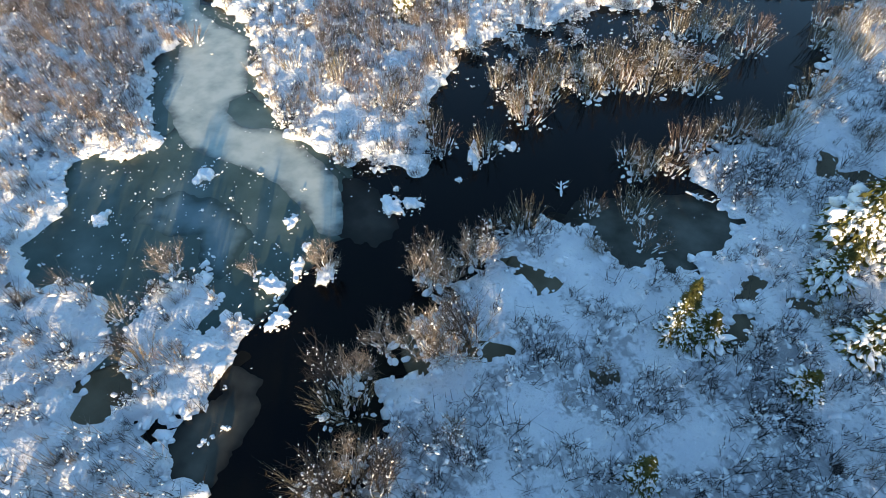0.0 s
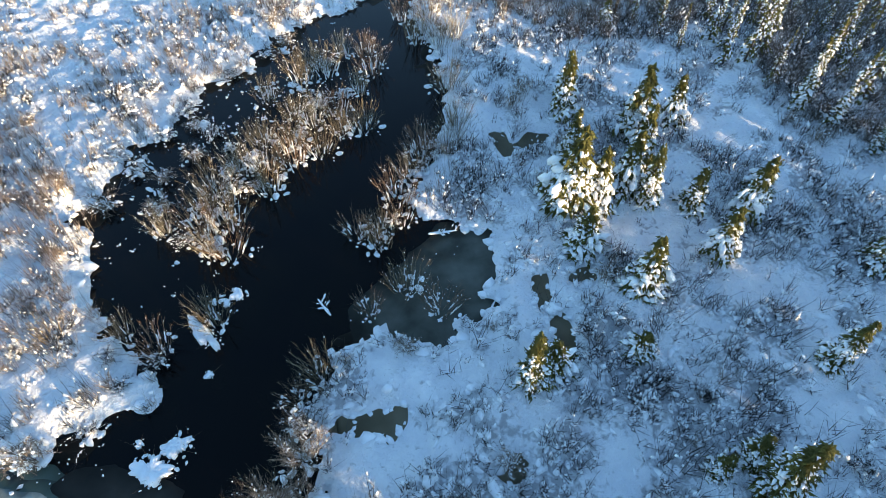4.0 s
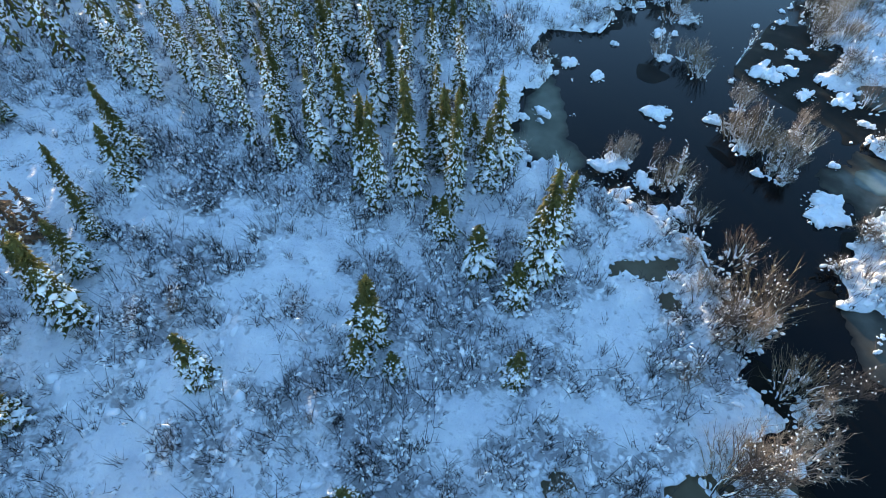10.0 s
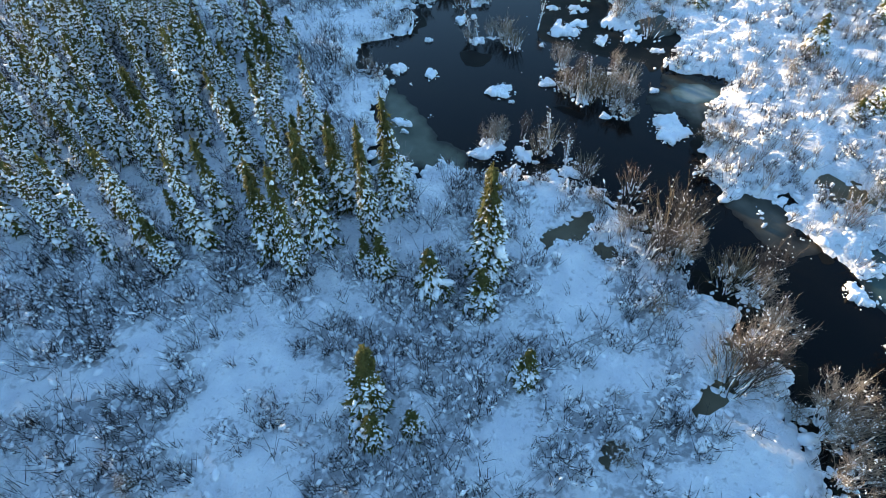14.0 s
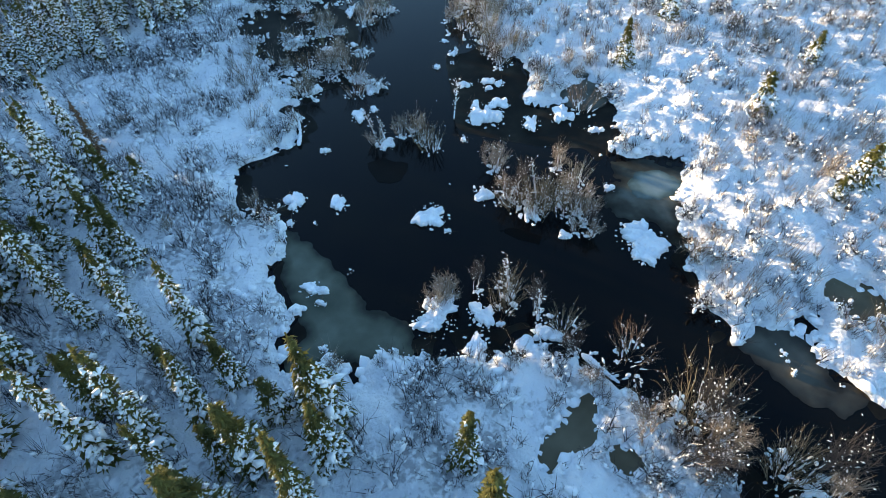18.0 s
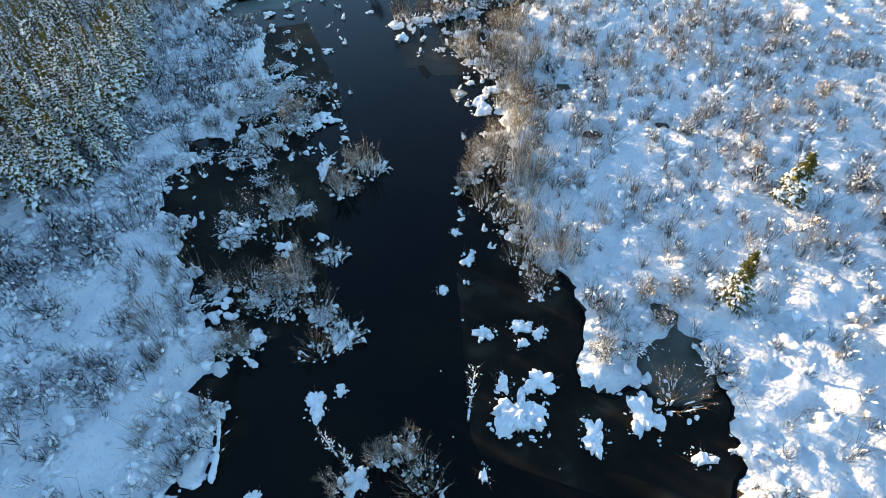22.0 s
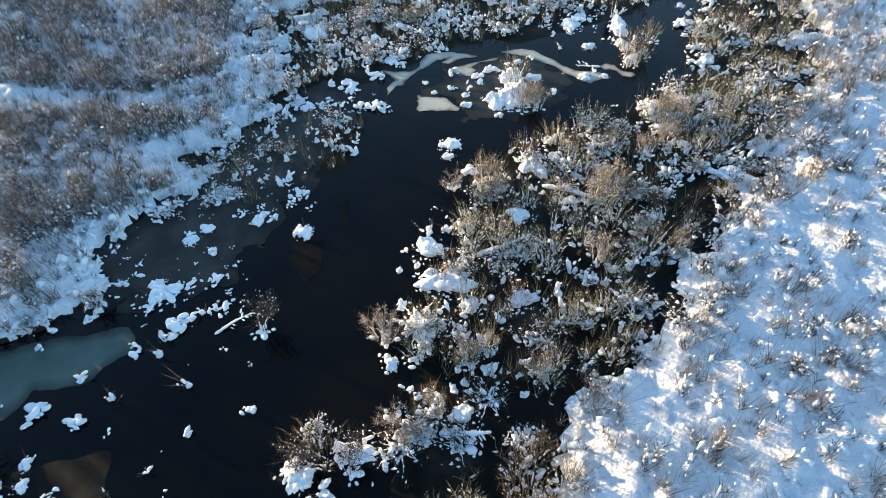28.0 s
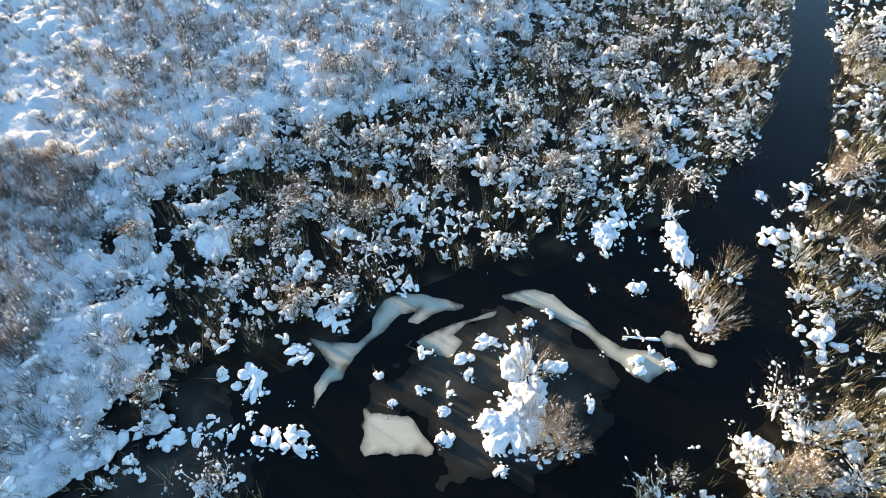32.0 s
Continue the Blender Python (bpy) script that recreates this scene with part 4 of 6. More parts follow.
SHEETS = [
    ("pond_ice", [(-29.6, 15.7), (-33.5, 11.8), (-30.5, 8.3), (-29.7, 4.9), (-27.9, 2.6), (-23.4, 2.6), (-20.2, -0.4), (-17.2, 0.7), (-17.6, 4.5), (-15.6, 6.6), (-14.7, 8.2), (-14.9, 10.5), (-15.1, 13.3),
    (-14, 14.4), (-15.9, 17.1), (-17.7, 18.4), (-23.9, 20.7), (-28.5, 21.9)], ICE_GREEN, "dark green-grey pond ice with small snow lumps", 0.012, 0.4),
    ("pond_ice", [(-39.5, 28.3), (-33.3, 27.9), (-28, 21.4), (-20.5, 18.6), (-18.2, 17.6), (-18.6, 15.2), (-21.9, 16.1), (-26.8, 15.3), (-31.8, 17.2), (-36.3, 23.6)], ICE_GREEN, "green-grey channel ice dotted with small lumps of snow", 0.009, 0.3),
    ("milky_ice", [(-47.2, 31.4), (-43.9, 33.2), (-39.7, 29), (-36.5, 27.9), (-32.8, 27.6), (-29, 23), (-28.1, 21.7), (-28.5, 20.5), (-27.8, 19.5), (-25.9, 18.8), (-23.1, 19.7), (-21.6, 19.5), (-20.3, 18.7), (-18.6, 18.3), (-17.3, 17.8), (-16.3, 16.7), (-15.3, 15.5), (-14.5, 14.2), (-15.1, 13.8), (-15.7, 13.6), (-16.7, 14.3), (-18, 14.9), (-20.1, 15.6), (-21.5, 15.8), (-24, 15.7), (-25.9, 15.5), (-27.2, 15.6), (-29.2, 16.4), (-30.8, 17.4), (-32.6, 18.3), (-34.4, 20.8), (-36.9, 24.2), (-42, 27.8)], ICE_MILKY, "pale milky ice filling a side channel", 0.022, 0.15),
    ("pond_ice", [(-25.6, 9.8), (-26.1, 11.2), (-24.7, 12.5), (-23.1, 12.8), (-20.7, 12.8), (-18.8, 11.5), (-18.2, 10.1), (-18.1, 8.7), (-19.9, 8.8), (-21.6, 10.2), (-23.2, 9.6)], ICE_PALER, "paler patch of pond ice", 0.017, 0.5),
    ("thin_ice", [(-17.3, 17.9), (-15.4, 18.2), (-13.2, 17.9), (-11.7, 16.1), (-12.3, 14.3), (-14.4, 13.9)], ICE_ISLE, "thin grey skirt of ice beside the milky channel", 0.014, 0.5),
    ("bank_ice", [(5.7, -16.9), (5.0, -16.0), (4.4, -14.5), (4.1, -12.2), (3.3, -9.8), (2.0, -7.8), (1.9, -6.6), (2.4, -5.8), (3.9, -6.0), (5.5, -6.5), (7.6, -7.0), (7.9, -8.6), (6.7, -9.1), (6.5, -11.9), (6.3, -14.3)], ICE_BASIN, "green-grey ice along the bank of a basin", 0.012, 0.5),
    ("pond_ice", [(-14.6, -12.5), (-17.1, -11.8), (-19, -9.8), (-16.3, -6.7), (-14.1, -6), (-13.2, -7), (-12, -8), (-12.4, -9.8)], ICE_OLIVES, "olive ice on a small pool beside the river", 0.012, 1.0),
    ("milky_ice", [(-14.2, -10.6), (-15.6, -11.2), (-16.9, -10.8), (-17.2, -9.8), (-16.7, -8.6), (-14.9, -8.4), (-14.1, -9.3)], ICE_PALER, "pale ice patch on a small pool", 0.018, 0.4),
    ("bank_ice", [(-11.2, -0.2), (-12.9, -0.2), (-15.2, 0.6), (-14.6, 2.4), (-14.1, 4.2), (-14.4, 5.3), (-12.8, 5.3), (-12.0, 4.0), (-11.4, 2.6), (-11.1, 1.3)], ICE_SHELF, "thin olive shelf ice along the bank", 0.012, 0.9),
    ("pond_ice", [(-3.2, 22.2), (2.1, 25.9), (4.5, 25.5), (4.5, 23.4), (3.2, 22), (2.9, 20.6), (-0, 18.5), (-2, 19.1), (-3, 19.7)], ICE_OLIVES, "olive ice on a broad pool beside the river", 0.012, 0.3),
    ("milky_ice", [(-32.2, -83.7), (-33.2, -82.9), (-34.3, -82.3), (-35.1, -82.7), (-35.6, -83.4), (-36.4, -84), (-37.6, -84), (-38.3, -83.7), (-38.8, -83), (-40, -82.1), (-39.6, -81.9), (-38.8, -82.2), (-37.3, -82.1), (-37, -82.4), (-37.7, -82.8), (-36.7, -83), (-35.7, -82.4), (-34.9, -82.1), (-34, -81.7), (-33.5, -81.3), (-33, -80.9), (-32.4, -80.9), (-31.5, -80.1), (-31.9, -81), (-32.7, -81.7), (-32.6, -82.5)], ICE_BEIGE, "curved strip of pale beige ice on black water", 0.022, 0.16),
    ("milky_ice", [(-41.8, -81.9), (-42.5, -81.8), (-43.6, -81.5), (-44.3, -80.8), (-44.5, -79.7), (-44.9, -78.8), (-45.1, -77.6), (-45.4, -76.8), (-46.2, -76.2), (-47, -75.8), (-46.9, -75), (-46.2, -74.8), (-45.4, -74.7), (-45, -75.3), (-44.8, -76.2), (-44.5, -77.1), (-44.2, -78.4), (-43.7, -79.4), (-43.2, -80.2), (-42.6, -81), (-41.8, -81.5)], ICE_BEIGE, "long ribbon of pale beige ice on black water", 0.022, 0.16),
    ("milky_ice", [(-47.5, -76.5), (-48.1, -76.6), (-48.5, -76.1), (-48.5, -75.2), (-49.2, -74.6), (-49.1, -74.2), (-48.5, -74.1), (-48, -74.5), (-48.1, -75.3), (-47.3, -75.9)], ICE_BEIGE, "small tongue of pale beige ice on black water", 0.022, 0.16),
    ("milky_ice", [(-33.5, -79.5), (-33.4, -78.6), (-33, -77.8), (-32.7, -77.1), (-33.4, -76.9), (-34.4, -76.5), (-35.3, -75.9), (-35.6, -76.2), (-35.5, -76.9), (-35.3, -77.7), (-35.1, -78.2), (-34.4, -78.2), (-33.5, -78.7)], ICE_BEIGE, "pale grey ice floe beside a snowy islet", 0.022, 0.4),
    ("milky_ice", [(-36.8, -81.2), (-37.9, -81.4), (-39.2, -81.3), (-40.5, -81.2), (-41.2, -81.1), (-40.9, -80.9), (-39.4, -81.1), (-38.6, -80.8), (-38.8, -80.3), (-37.9, -79.7), (-37.1, -80.5)], ICE_BEIGE, "pale rim of ice beside a snowy islet", 0.02, 0.08),
    ("bank_ice", [(-34.2, -80.5), (-35.7, -81.1), (-37.1, -81.3), (-39.5, -81.3), (-41.4, -81.4), (-43, -80.4), (-43.7, -79.4), (-44.1, -77.2), (-44.2, -75.5), (-42.7, -74.3), (-40.1, -73.8), (-38.4, -73.5), (-36.7, -74), (-35.6, -74.8), (-35.3, -75.9), (-35.3, -77.4), (-33.5, -78.6)], ICE_ISLE, "thin dark ice round a snowy islet", 0.012, 1.1),
    ("bank_ice", [(-5.4, -68.7), (-10.5, -67.6), (-13, -66.9), (-13.1, -65.4), (-11, -64.4), (-8.9, -65.1), (-7.6, -64.3), (-6, -64)], ICE_GREEN, "blue-grey ice in a backwater", 0.012, 0.3),
    ("thin_ice", [(-0.9, -19.7), (-1.9, -19.7), (-2.9, -18.4), (-2.1, -17), (-0.8, -17.7)], ICE_WISP, "faint wisp of thin ice on black water", 0.012, 0.3),
    ("thin_ice", [(-5.4, -10.6), (-6.3, -10.4), (-7.1, -9.2), (-6.7, -8.8), (-5.8, -9.7)], ICE_WISP, "faint wisp of thin ice on black water", 0.012, 0.2),
    ("thin_ice", [(-17.5, -49.2), (-17.9, -49.3), (-18.1, -47.8), (-17.5, -47.3), (-17.4, -47.9)], ICE_WISP, "faint wisp of thin ice on black water", 0.014, 0.2),
    ("thin_ice", [(-18.4, -45.2), (-19.2, -44.7), (-19.4, -44), (-18.6, -43.6), (-18.1, -43.7), (-18.2, -44.4)], ICE_BEIGE, "small pale scrap of ice beside the bank", 0.016, 0.15),
    ("thin_ice", [(-25.1, -71), (-25.6, -70.8), (-24.7, -68.7), (-24.3, -68.6)], ICE_WISP, "faint wisp of thin ice on black water", 0.012, 0.15),
    ("bank_ice", [(-11.8, -73.3), (-18.5, -79.1), (-27.6, -83.2), (-28.4, -79.0), (-24.6, -73.5), (-20.9, -70.3), (-17.6, -67.5), (-12.9, -68.5), (-11.4, -70.9)], ICE_ISLE, "thin dark ice frosted in patches in a marshy bay", 0.016, 1.6),
    ("thin_ice", [(-21.6, -68.7), (-23.1, -68.2), (-22.3, -66.2), (-21.5, -65.9), (-21.1, -67.2)], ICE_WISP, "faint wisp of thin ice on black water", 0.012, 0.3),
    ("bank_ice", [(-17.6, -53), (-19.9, -54.2), (-22.8, -52.1), (-23.8, -48.3), (-22.8, -45.9), (-20, -46.4), (-17.8, -47.4), (-17.2, -50.1)], ICE_BROWN, "brown peaty shallows just under the surface", 0.012, 0.9),
    ("bank_ice", [(-49, -70.4), (-49.9, -70.2), (-49.7, -69.3), (-51.4, -67.5), (-50.2, -66.6), (-48.5, -67.4), (-48.5, -69.1)], ICE_OLIVES, "thin olive shelf ice along the bank", 0.012, 0.3)]
for name, outline, mat, label, level, ragged in SHEETS:
    ice_sheet(name, outline, mat, label, level, ragged, grow=1.7 if "dotted" in label else 0.9 if "broad" in label else 0.2 if "lumps" in label else 0.0, fade=1.0 if "paler" in label else 0.35 if mat is ICE_BEIGE else 1.3 if mat in (ICE_SHELF, ICE_WISP, ICE_BROWN, ICE_ISLE, ICE_OLIVES) else 0.7)


# thin dark ice and drowned sedge along every shore
marshy = ((distance(flat_x, flat_y, MOUND_BAY) < 0) | ((flat_y < -82) & (to_line(flat_x, flat_y, CHANNEL_EAST) > 1.6)) | np.any([distance(flat_x, flat_y, p) < 0 for p in REEDS], 0)) & (to_line(flat_x, flat_y, CHANNEL_WEST) > 2.0 + 0.6 * fbm(flat_x, flat_y, 2, 2, 65)) & (to_line(flat_x, flat_y, CHANNEL) > 2.4 + 0.6 * fbm(flat_x, flat_y, 2, 2, 65))
shelf = (wet < 0.12) & (marshy | (wet > -0.9 - 1.0 * fbm(flat_x, flat_y, 3.0, 2, 61) - 0.6 * vnoise(flat_x / 0.9, flat_y / 0.9, 63))) & (np.abs(flat_x + 20) < 79) & (np.abs(flat_y + 33) < 100)
sq = quads[shelf[quads].all(1)]
used, back_ids = np.unique(sq, return_inverse=True)
back_ids = back_ids.reshape(-1, 4)
sv = np.stack([flat_x, flat_y, np.full(flat_x.shape, 0.006)], -1)[used]
sides = np.concatenate([back_ids[:, (k, (k + 1) % 4)] for k in range(4)])
sides.sort(1)
sides, times = np.unique(sides, axis=0, return_counts=True)
sides = sides[times == 1]
for _ in range(3):
    total, count = np.zeros((len(sv), 2)), np.zeros(len(sv))
    for p, q in ((0, 1), (1, 0)):
        np.add.at(total, sides[:, p], sv[sides[:, q], :2])
        np.add.at(count, sides[:, p], 1)
    rim = count > 0
    sv[rim, :2] = 0.5 * sv[rim, :2] + 0.5 * total[rim] / count[rim][:, None]
tagged(new("shore_ice", mesh_of("shore_ice", sv, back_ids, ICE_DARK)), "thin dark olive ice along the river banks", "ice", kind="structure")
for i, (cx, cy, rx, ry, turn) in enumerate(PONDS):
    c, s = math.cos(radians(turn)), math.sin(radians(turn))
    rx, ry = 0.85 * rx, 0.85 * ry
    ring = [(cx + 1.9 * (rx * math.cos(a) * c - ry * math.sin(a) * s), cy + 1.9 * (rx * math.cos(a) * s + ry * math.sin(a) * c)) for a in np.arange(0, 6.28, 0.5)]
    broad = rx > 3
    ice_sheet("pond_ice", ring, ICE_GREEN if broad else ICE_POOL if cx > -10 else ICE_OLIVES, "blue-grey ice on a pond among the brush" if broad else "small olive-brown pool in the snow", 0.028 + 0.002 * i, 0.1, fade=0.15)


for i, pool in enumerate(POOLS):
    ice_sheet("pond_ice", pool, ICE_POOL, "small olive-brown pool in the snow", 0.06 + 0.002 * i, 0.1, fade=0.2, grow=0.5)


# ---- snow hummocks standing in the water ----
rng = np.random.RandomState(5)


def hummock(cx, cy, rx, ry, turn, i):
    """Snow lying over a tussock: a heap of unequal lobes with a crumbled rim, a few twigs sticking out."""
    rings, segs = 19, 64
    rx, ry = 0.95 * rx, 0.95 * max(ry, 0.6 * rx)
    a = np.arange(segs) * 2 * np.pi / segs
    lobes = rng.randint(6, 13)
    la, lr = rng.uniform(0, 6.283, lobes), np.sqrt(rng.uniform(0.02, 0.8, lobes))
    ls, lh = rng.uniform(0.18, 0.50, lobes), rng.uniform(0.45, 1.1, lobes)
    ls[0], lr[0] = 0.55, 0.1
    reach = np.full(segs, 0.40)
    for q, w, size in zip(la, lr, ls):
        across = w * np.sin(a - q)
        reach = np.maximum(reach, np.where(np.abs(across) < size, w * np.cos(a - q) + np.sqrt(np.clip(size ** 2 - across ** 2, 0, None)), 0))
    reach = np.clip(reach, 0.35, 1.3) * (1 + 0.30 * fbm(5 * np.cos(a) + 7.3 * i, 5 * np.sin(a), 0.7, 3, 71))
    q = np.array([0.0, 0.08, 0.16, 0.25, 0.34, 0.43, 0.52, 0.6, 0.68, 0.75, 0.81, 0.86, 0.9, 0.94, 0.97, 0.99, 1.0, 0.98, 0.93])[:, None]
    x, y = q * reach * np.cos(a), q * reach * np.sin(a)
    top = 0 * x
    for p, w, size, high in zip(la, lr, ls, lh):
        k = ((x - w * math.cos(p)) ** 2 + (y - w * math.sin(p)) ** 2) / (1.15 * size) ** 2
        top = np.maximum(top, high * (0.4 + size) * np.sqrt(np.clip(1 - k, 0, 1)))
    x, y = x * rx, y * ry
    tall = 0.10 + 0.26 * math.sqrt(rx * ry)
    rolled = np.clip((1 - q) / 0.08, 0, 1) ** 0.5
    z = tall * rolled * (0.22 + 0.95 * top) * (1 + 0.8 * fbm(x + 3.1 * i, y, 0.28, 3, 73)) + 0.015
    z[16:] = np.array([[0.02], [-0.01], [-0.05]])
    c, s = math.cos(radians(turn)), math.sin(radians(turn))
    v = np.stack([x * c - y * s, x * s + y * c, z], -1).reshape(-1, 3)
    ids = np.arange(rings * segs).reshape(rings, segs)
    nxt = np.roll(ids, -1, 1)
    f = np.stack([ids[:-1], ids[1:], nxt[1:], nxt[:-1]], -1).reshape(-1, 4)
    f = np.concatenate([f[:, (0, 1, 2)], f[:, (0, 2, 3)]])
    n = int(10 + 22 * min(rx * ry, 1.2))
    a, q = rng.uniform(0, 6.28, n), rng.uniform(0.75, 1.35, n)
    lx, ly = rx * q * np.cos(a), ry * q * np.sin(a)
    ls = np.clip(np.exp(rng.normal(-3.5, 0.5, n)) * (0.6 + math.sqrt(rx * ry)), 0.018, 0.09)
    extra = lumps(rng, np.stack([lx * c - ly * s, lx * s + ly * c, 0.2 * ls + 0 * q], -1), np.stack([ls * 1.6, ls, ls * 0.6], -1), rng.uniform(0, 6.28, n), rng.normal(0, 0.2, n), BALL1, 0.38)
    ob = new("snow_hummock", mesh_of("snow_hummock", v, f, SNOW))
    ob.location = (cx, cy, 0.03)
    tagged(part("snow", mesh_of("snow", *extra, SNOW), ob, "small lumps of snow"), kind="stuff")
    m = int(rng.randint(6, 26) * min(1.2, 0.4 + rx * ry))
    ta, tr = rng.uniform(0, 6.28, m), np.sqrt(rng.uniform(0, 1, m))
    foot = np.stack([rx * tr * np.cos(ta), ry * tr * np.sin(ta), 0.4 * tall * (1 - tr)], -1)
    tip = foot + np.stack([rng.normal(0, 0.22, m) + 0.25 * np.cos(ta), rng.normal(0, 0.22, m) + 0.25 * np.sin(ta), rng.uniform(0.12, 0.55, m)], -1)
    tagged(part("brushwood", mesh_of("brushwood", *spikes(foot, tip, 0.008), TWIG_RED), ob, "thin brown twigs"), kind="stuff")
    return tagged(ob, "uneven white snow-capped tussock with twigs in dark water", "snow mound", "snow mounds in the river")


for i, h in enumerate(HUMMOCKS):
    hummock(*h, i)


def scatter(n, seed):
    r = np.random.RandomState(seed)
    return r.uniform(-98, 58, n), r.uniform(-132, 66, n), r


def near_route(x, y):
    """Distance from the stretch that is passed, far where no ground is seen."""
    return to_line(x, y, ROUTE) + np.where(distance(x, y, SEEN) > 1.0, 1000.0, 0.0)


# ---- the rolled, scalloped edge of the snow along every shore and pool ----
x, y, r = scatter(420000, 79)
near = near_route(x, y) < 60
x, y = x[near], y[near]
d = wet_distance(x, y)
edge = (np.abs(d - 0.13) < 0.20) & (r.rand(len(x)) < np.clip(0.62 + 1.2 * fbm(x, y, 3, 2, 80), 0.15, 1))
x, y, d = x[edge], y[edge], d[edge]
sz = np.clip(np.exp(r.normal(-1.95, 0.42, len(x))), 0.06, 0.36)
v, f = lumps(r, np.stack([x, y, np.maximum(land_height(x, y, d), 0.02) + 0.12 * sz], -1), np.stack([sz * r.uniform(0.9, 1.4, len(x)), sz * r.uniform(0.8, 1.1, len(x)), sz * r.uniform(0.4, 0.7, len(x))], -1), r.uniform(0, 6.3, len(x)), r.normal(0, 0.15, len(x)), BALL1, 0.45)
tagged(new("shore_snow", mesh_of("shore_snow", v, f, SNOW)), "rounded lobes of snow overhanging the edge of the banks", "snow", kind="stuff")

# ---- small snow-capped tussocks of the marsh ----
x, y, r = scatter(120000, 81)
d = wet_distance(x, y)
open_water = to_line(x, y, CHANNEL) - np.where((y < -30) & (y > -60), 3.2, 2.3) + 0.8 * fbm(x, y, 3, 2, 83)
side = np.minimum(to_line(x, y, CHANNEL_WEST) - 1.5, to_line(x, y, CHANNEL_EAST) - 0.9)
chance = np.where(y < -28, np.where(y < -83, 0.15, np.where(y < -66, 0.12, 0.06)), 0.06) * np.clip(0.5 + 1.8 * fbm(x, y, 5, 2, 85) + 1.8 * fbm(x, y, 1.6, 2, 86), 0.02, 2.2)
chance = np.where(distance(x, y, MIDDLE_BASIN) < 0, 0.012, chance)
chance = np.where(distance(x, y, ISLE) < 0, 0.015, np.where(distance(x, y, BAY) < 0, 0.3, chance))
chance = np.where((y > -63) & (y < -26) & (x > -14), 0.025, chance)
chance = np.where(distance(x, y, MOUND_BAY) < 0, 0.035, chance)
chance = np.where(distance(x, y, FROZEN_BAY) < 0, 0.42 * np.clip(0.55 + 2.2 * fbm(x, y, 2.5, 2, 88), 0.05, 1.6), chance)
chance = np.where((x < -15) & (y > 2) & (y < 30), np.where(distance(x, y, SIDE_CHANNEL) < 0, 0.02, 0.6), chance)
ok = (d < -0.05) & (open_water > 0) & (side > 0) & (r.rand(len(x)) < chance) & (near_route(x, y) < 60)
x, y = x[ok], y[ok]
n = len(x)
south = y < -28
size = np.where(south, np.clip(np.exp(r.normal(-1.75, 0.65, n)), 0.05, 0.62), np.clip(np.exp(r.normal(-2.4, 0.5, n)), 0.05, 0.32))
size = np.where((distance(x, y, FROZEN_BAY) < 0) | ((x < -15) & (y > 2) & (y < 30)), np.clip(0.6 * size, 0.04, 0.3), size)
big = np.repeat(np.arange(n), (1 + (size > 0.1) * 3 + (size > 0.2) * 6 + (size > 0.34) * 9))
k = len(big)
off = np.clip(r.normal(0, 0.75, (k, 2)), -1.5, 1.5) * size[big][:, None]
sz = np.clip(size[big] * np.exp(r.normal(-1.1, 0.4, k)), 0.035, 0.24)
rise = 0.55 * size[big] * np.exp(-(off ** 2).sum(1) / (0.9 * size[big]) ** 2)
at = np.stack([x[big] + off[:, 0], y[big] + off[:, 1], 0.25 * sz + 0.02 + rise * r.uniform(0.5, 1, k)], -1)
shape = np.stack([sz * r.uniform(0.9, 1.7, k), sz * r.uniform(0.6, 1.1, k), sz * r.uniform(0.4, 0.75, k)], -1)
turned = r.uniform(0, 6.3, k)
v, f = merge(*[lumps(r, at[q], shape[q], turned[q], r.normal(0, 0.2, q.sum()), ball_kind, rough) for q, ball_kind, rough in ((sz > 0.15, BALL2, 0.2), (sz <= 0.15, BALL1, 0.4))])
tagged(new("snowy_tussocks", mesh_of("snowy_tussocks", v, f, SNOW)), "countless small snow-capped tussocks in dark marsh water", "tussocks", kind="stuff")


# ---- bushes ----
def stems_of(r, foot, tip, rad, bow):
    """Curved stems from foot to tip, four points each."""
    n = len(foot)
    way = tip - foot
    up = np.linalg.norm(way, axis=1)
    path = np.stack([foot + way * k for k in (0, 0.35, 0.7, 1)], 1)
    path[:, 1, 2] += bow * up
    path[:, 2, 2] += bow * up * 0.9
    path[:, 1:3] += r.normal(0, 0.02, (n, 2, 3)) * up[:, None, None]
    return path, np.stack([rad, rad * 0.8, rad * 0.55, rad * 0.25], 1)


def on_stem(path, k):
    """Place and direction at fraction k of each stem."""
    s = np.clip(k * 3, 0, 2.999)
    i = s.astype(int)
    n = np.arange(len(path))
    a, b = path[n, i], path[n, i + 1]
    return a + (b - a) * (s - i)[:, None], b - a


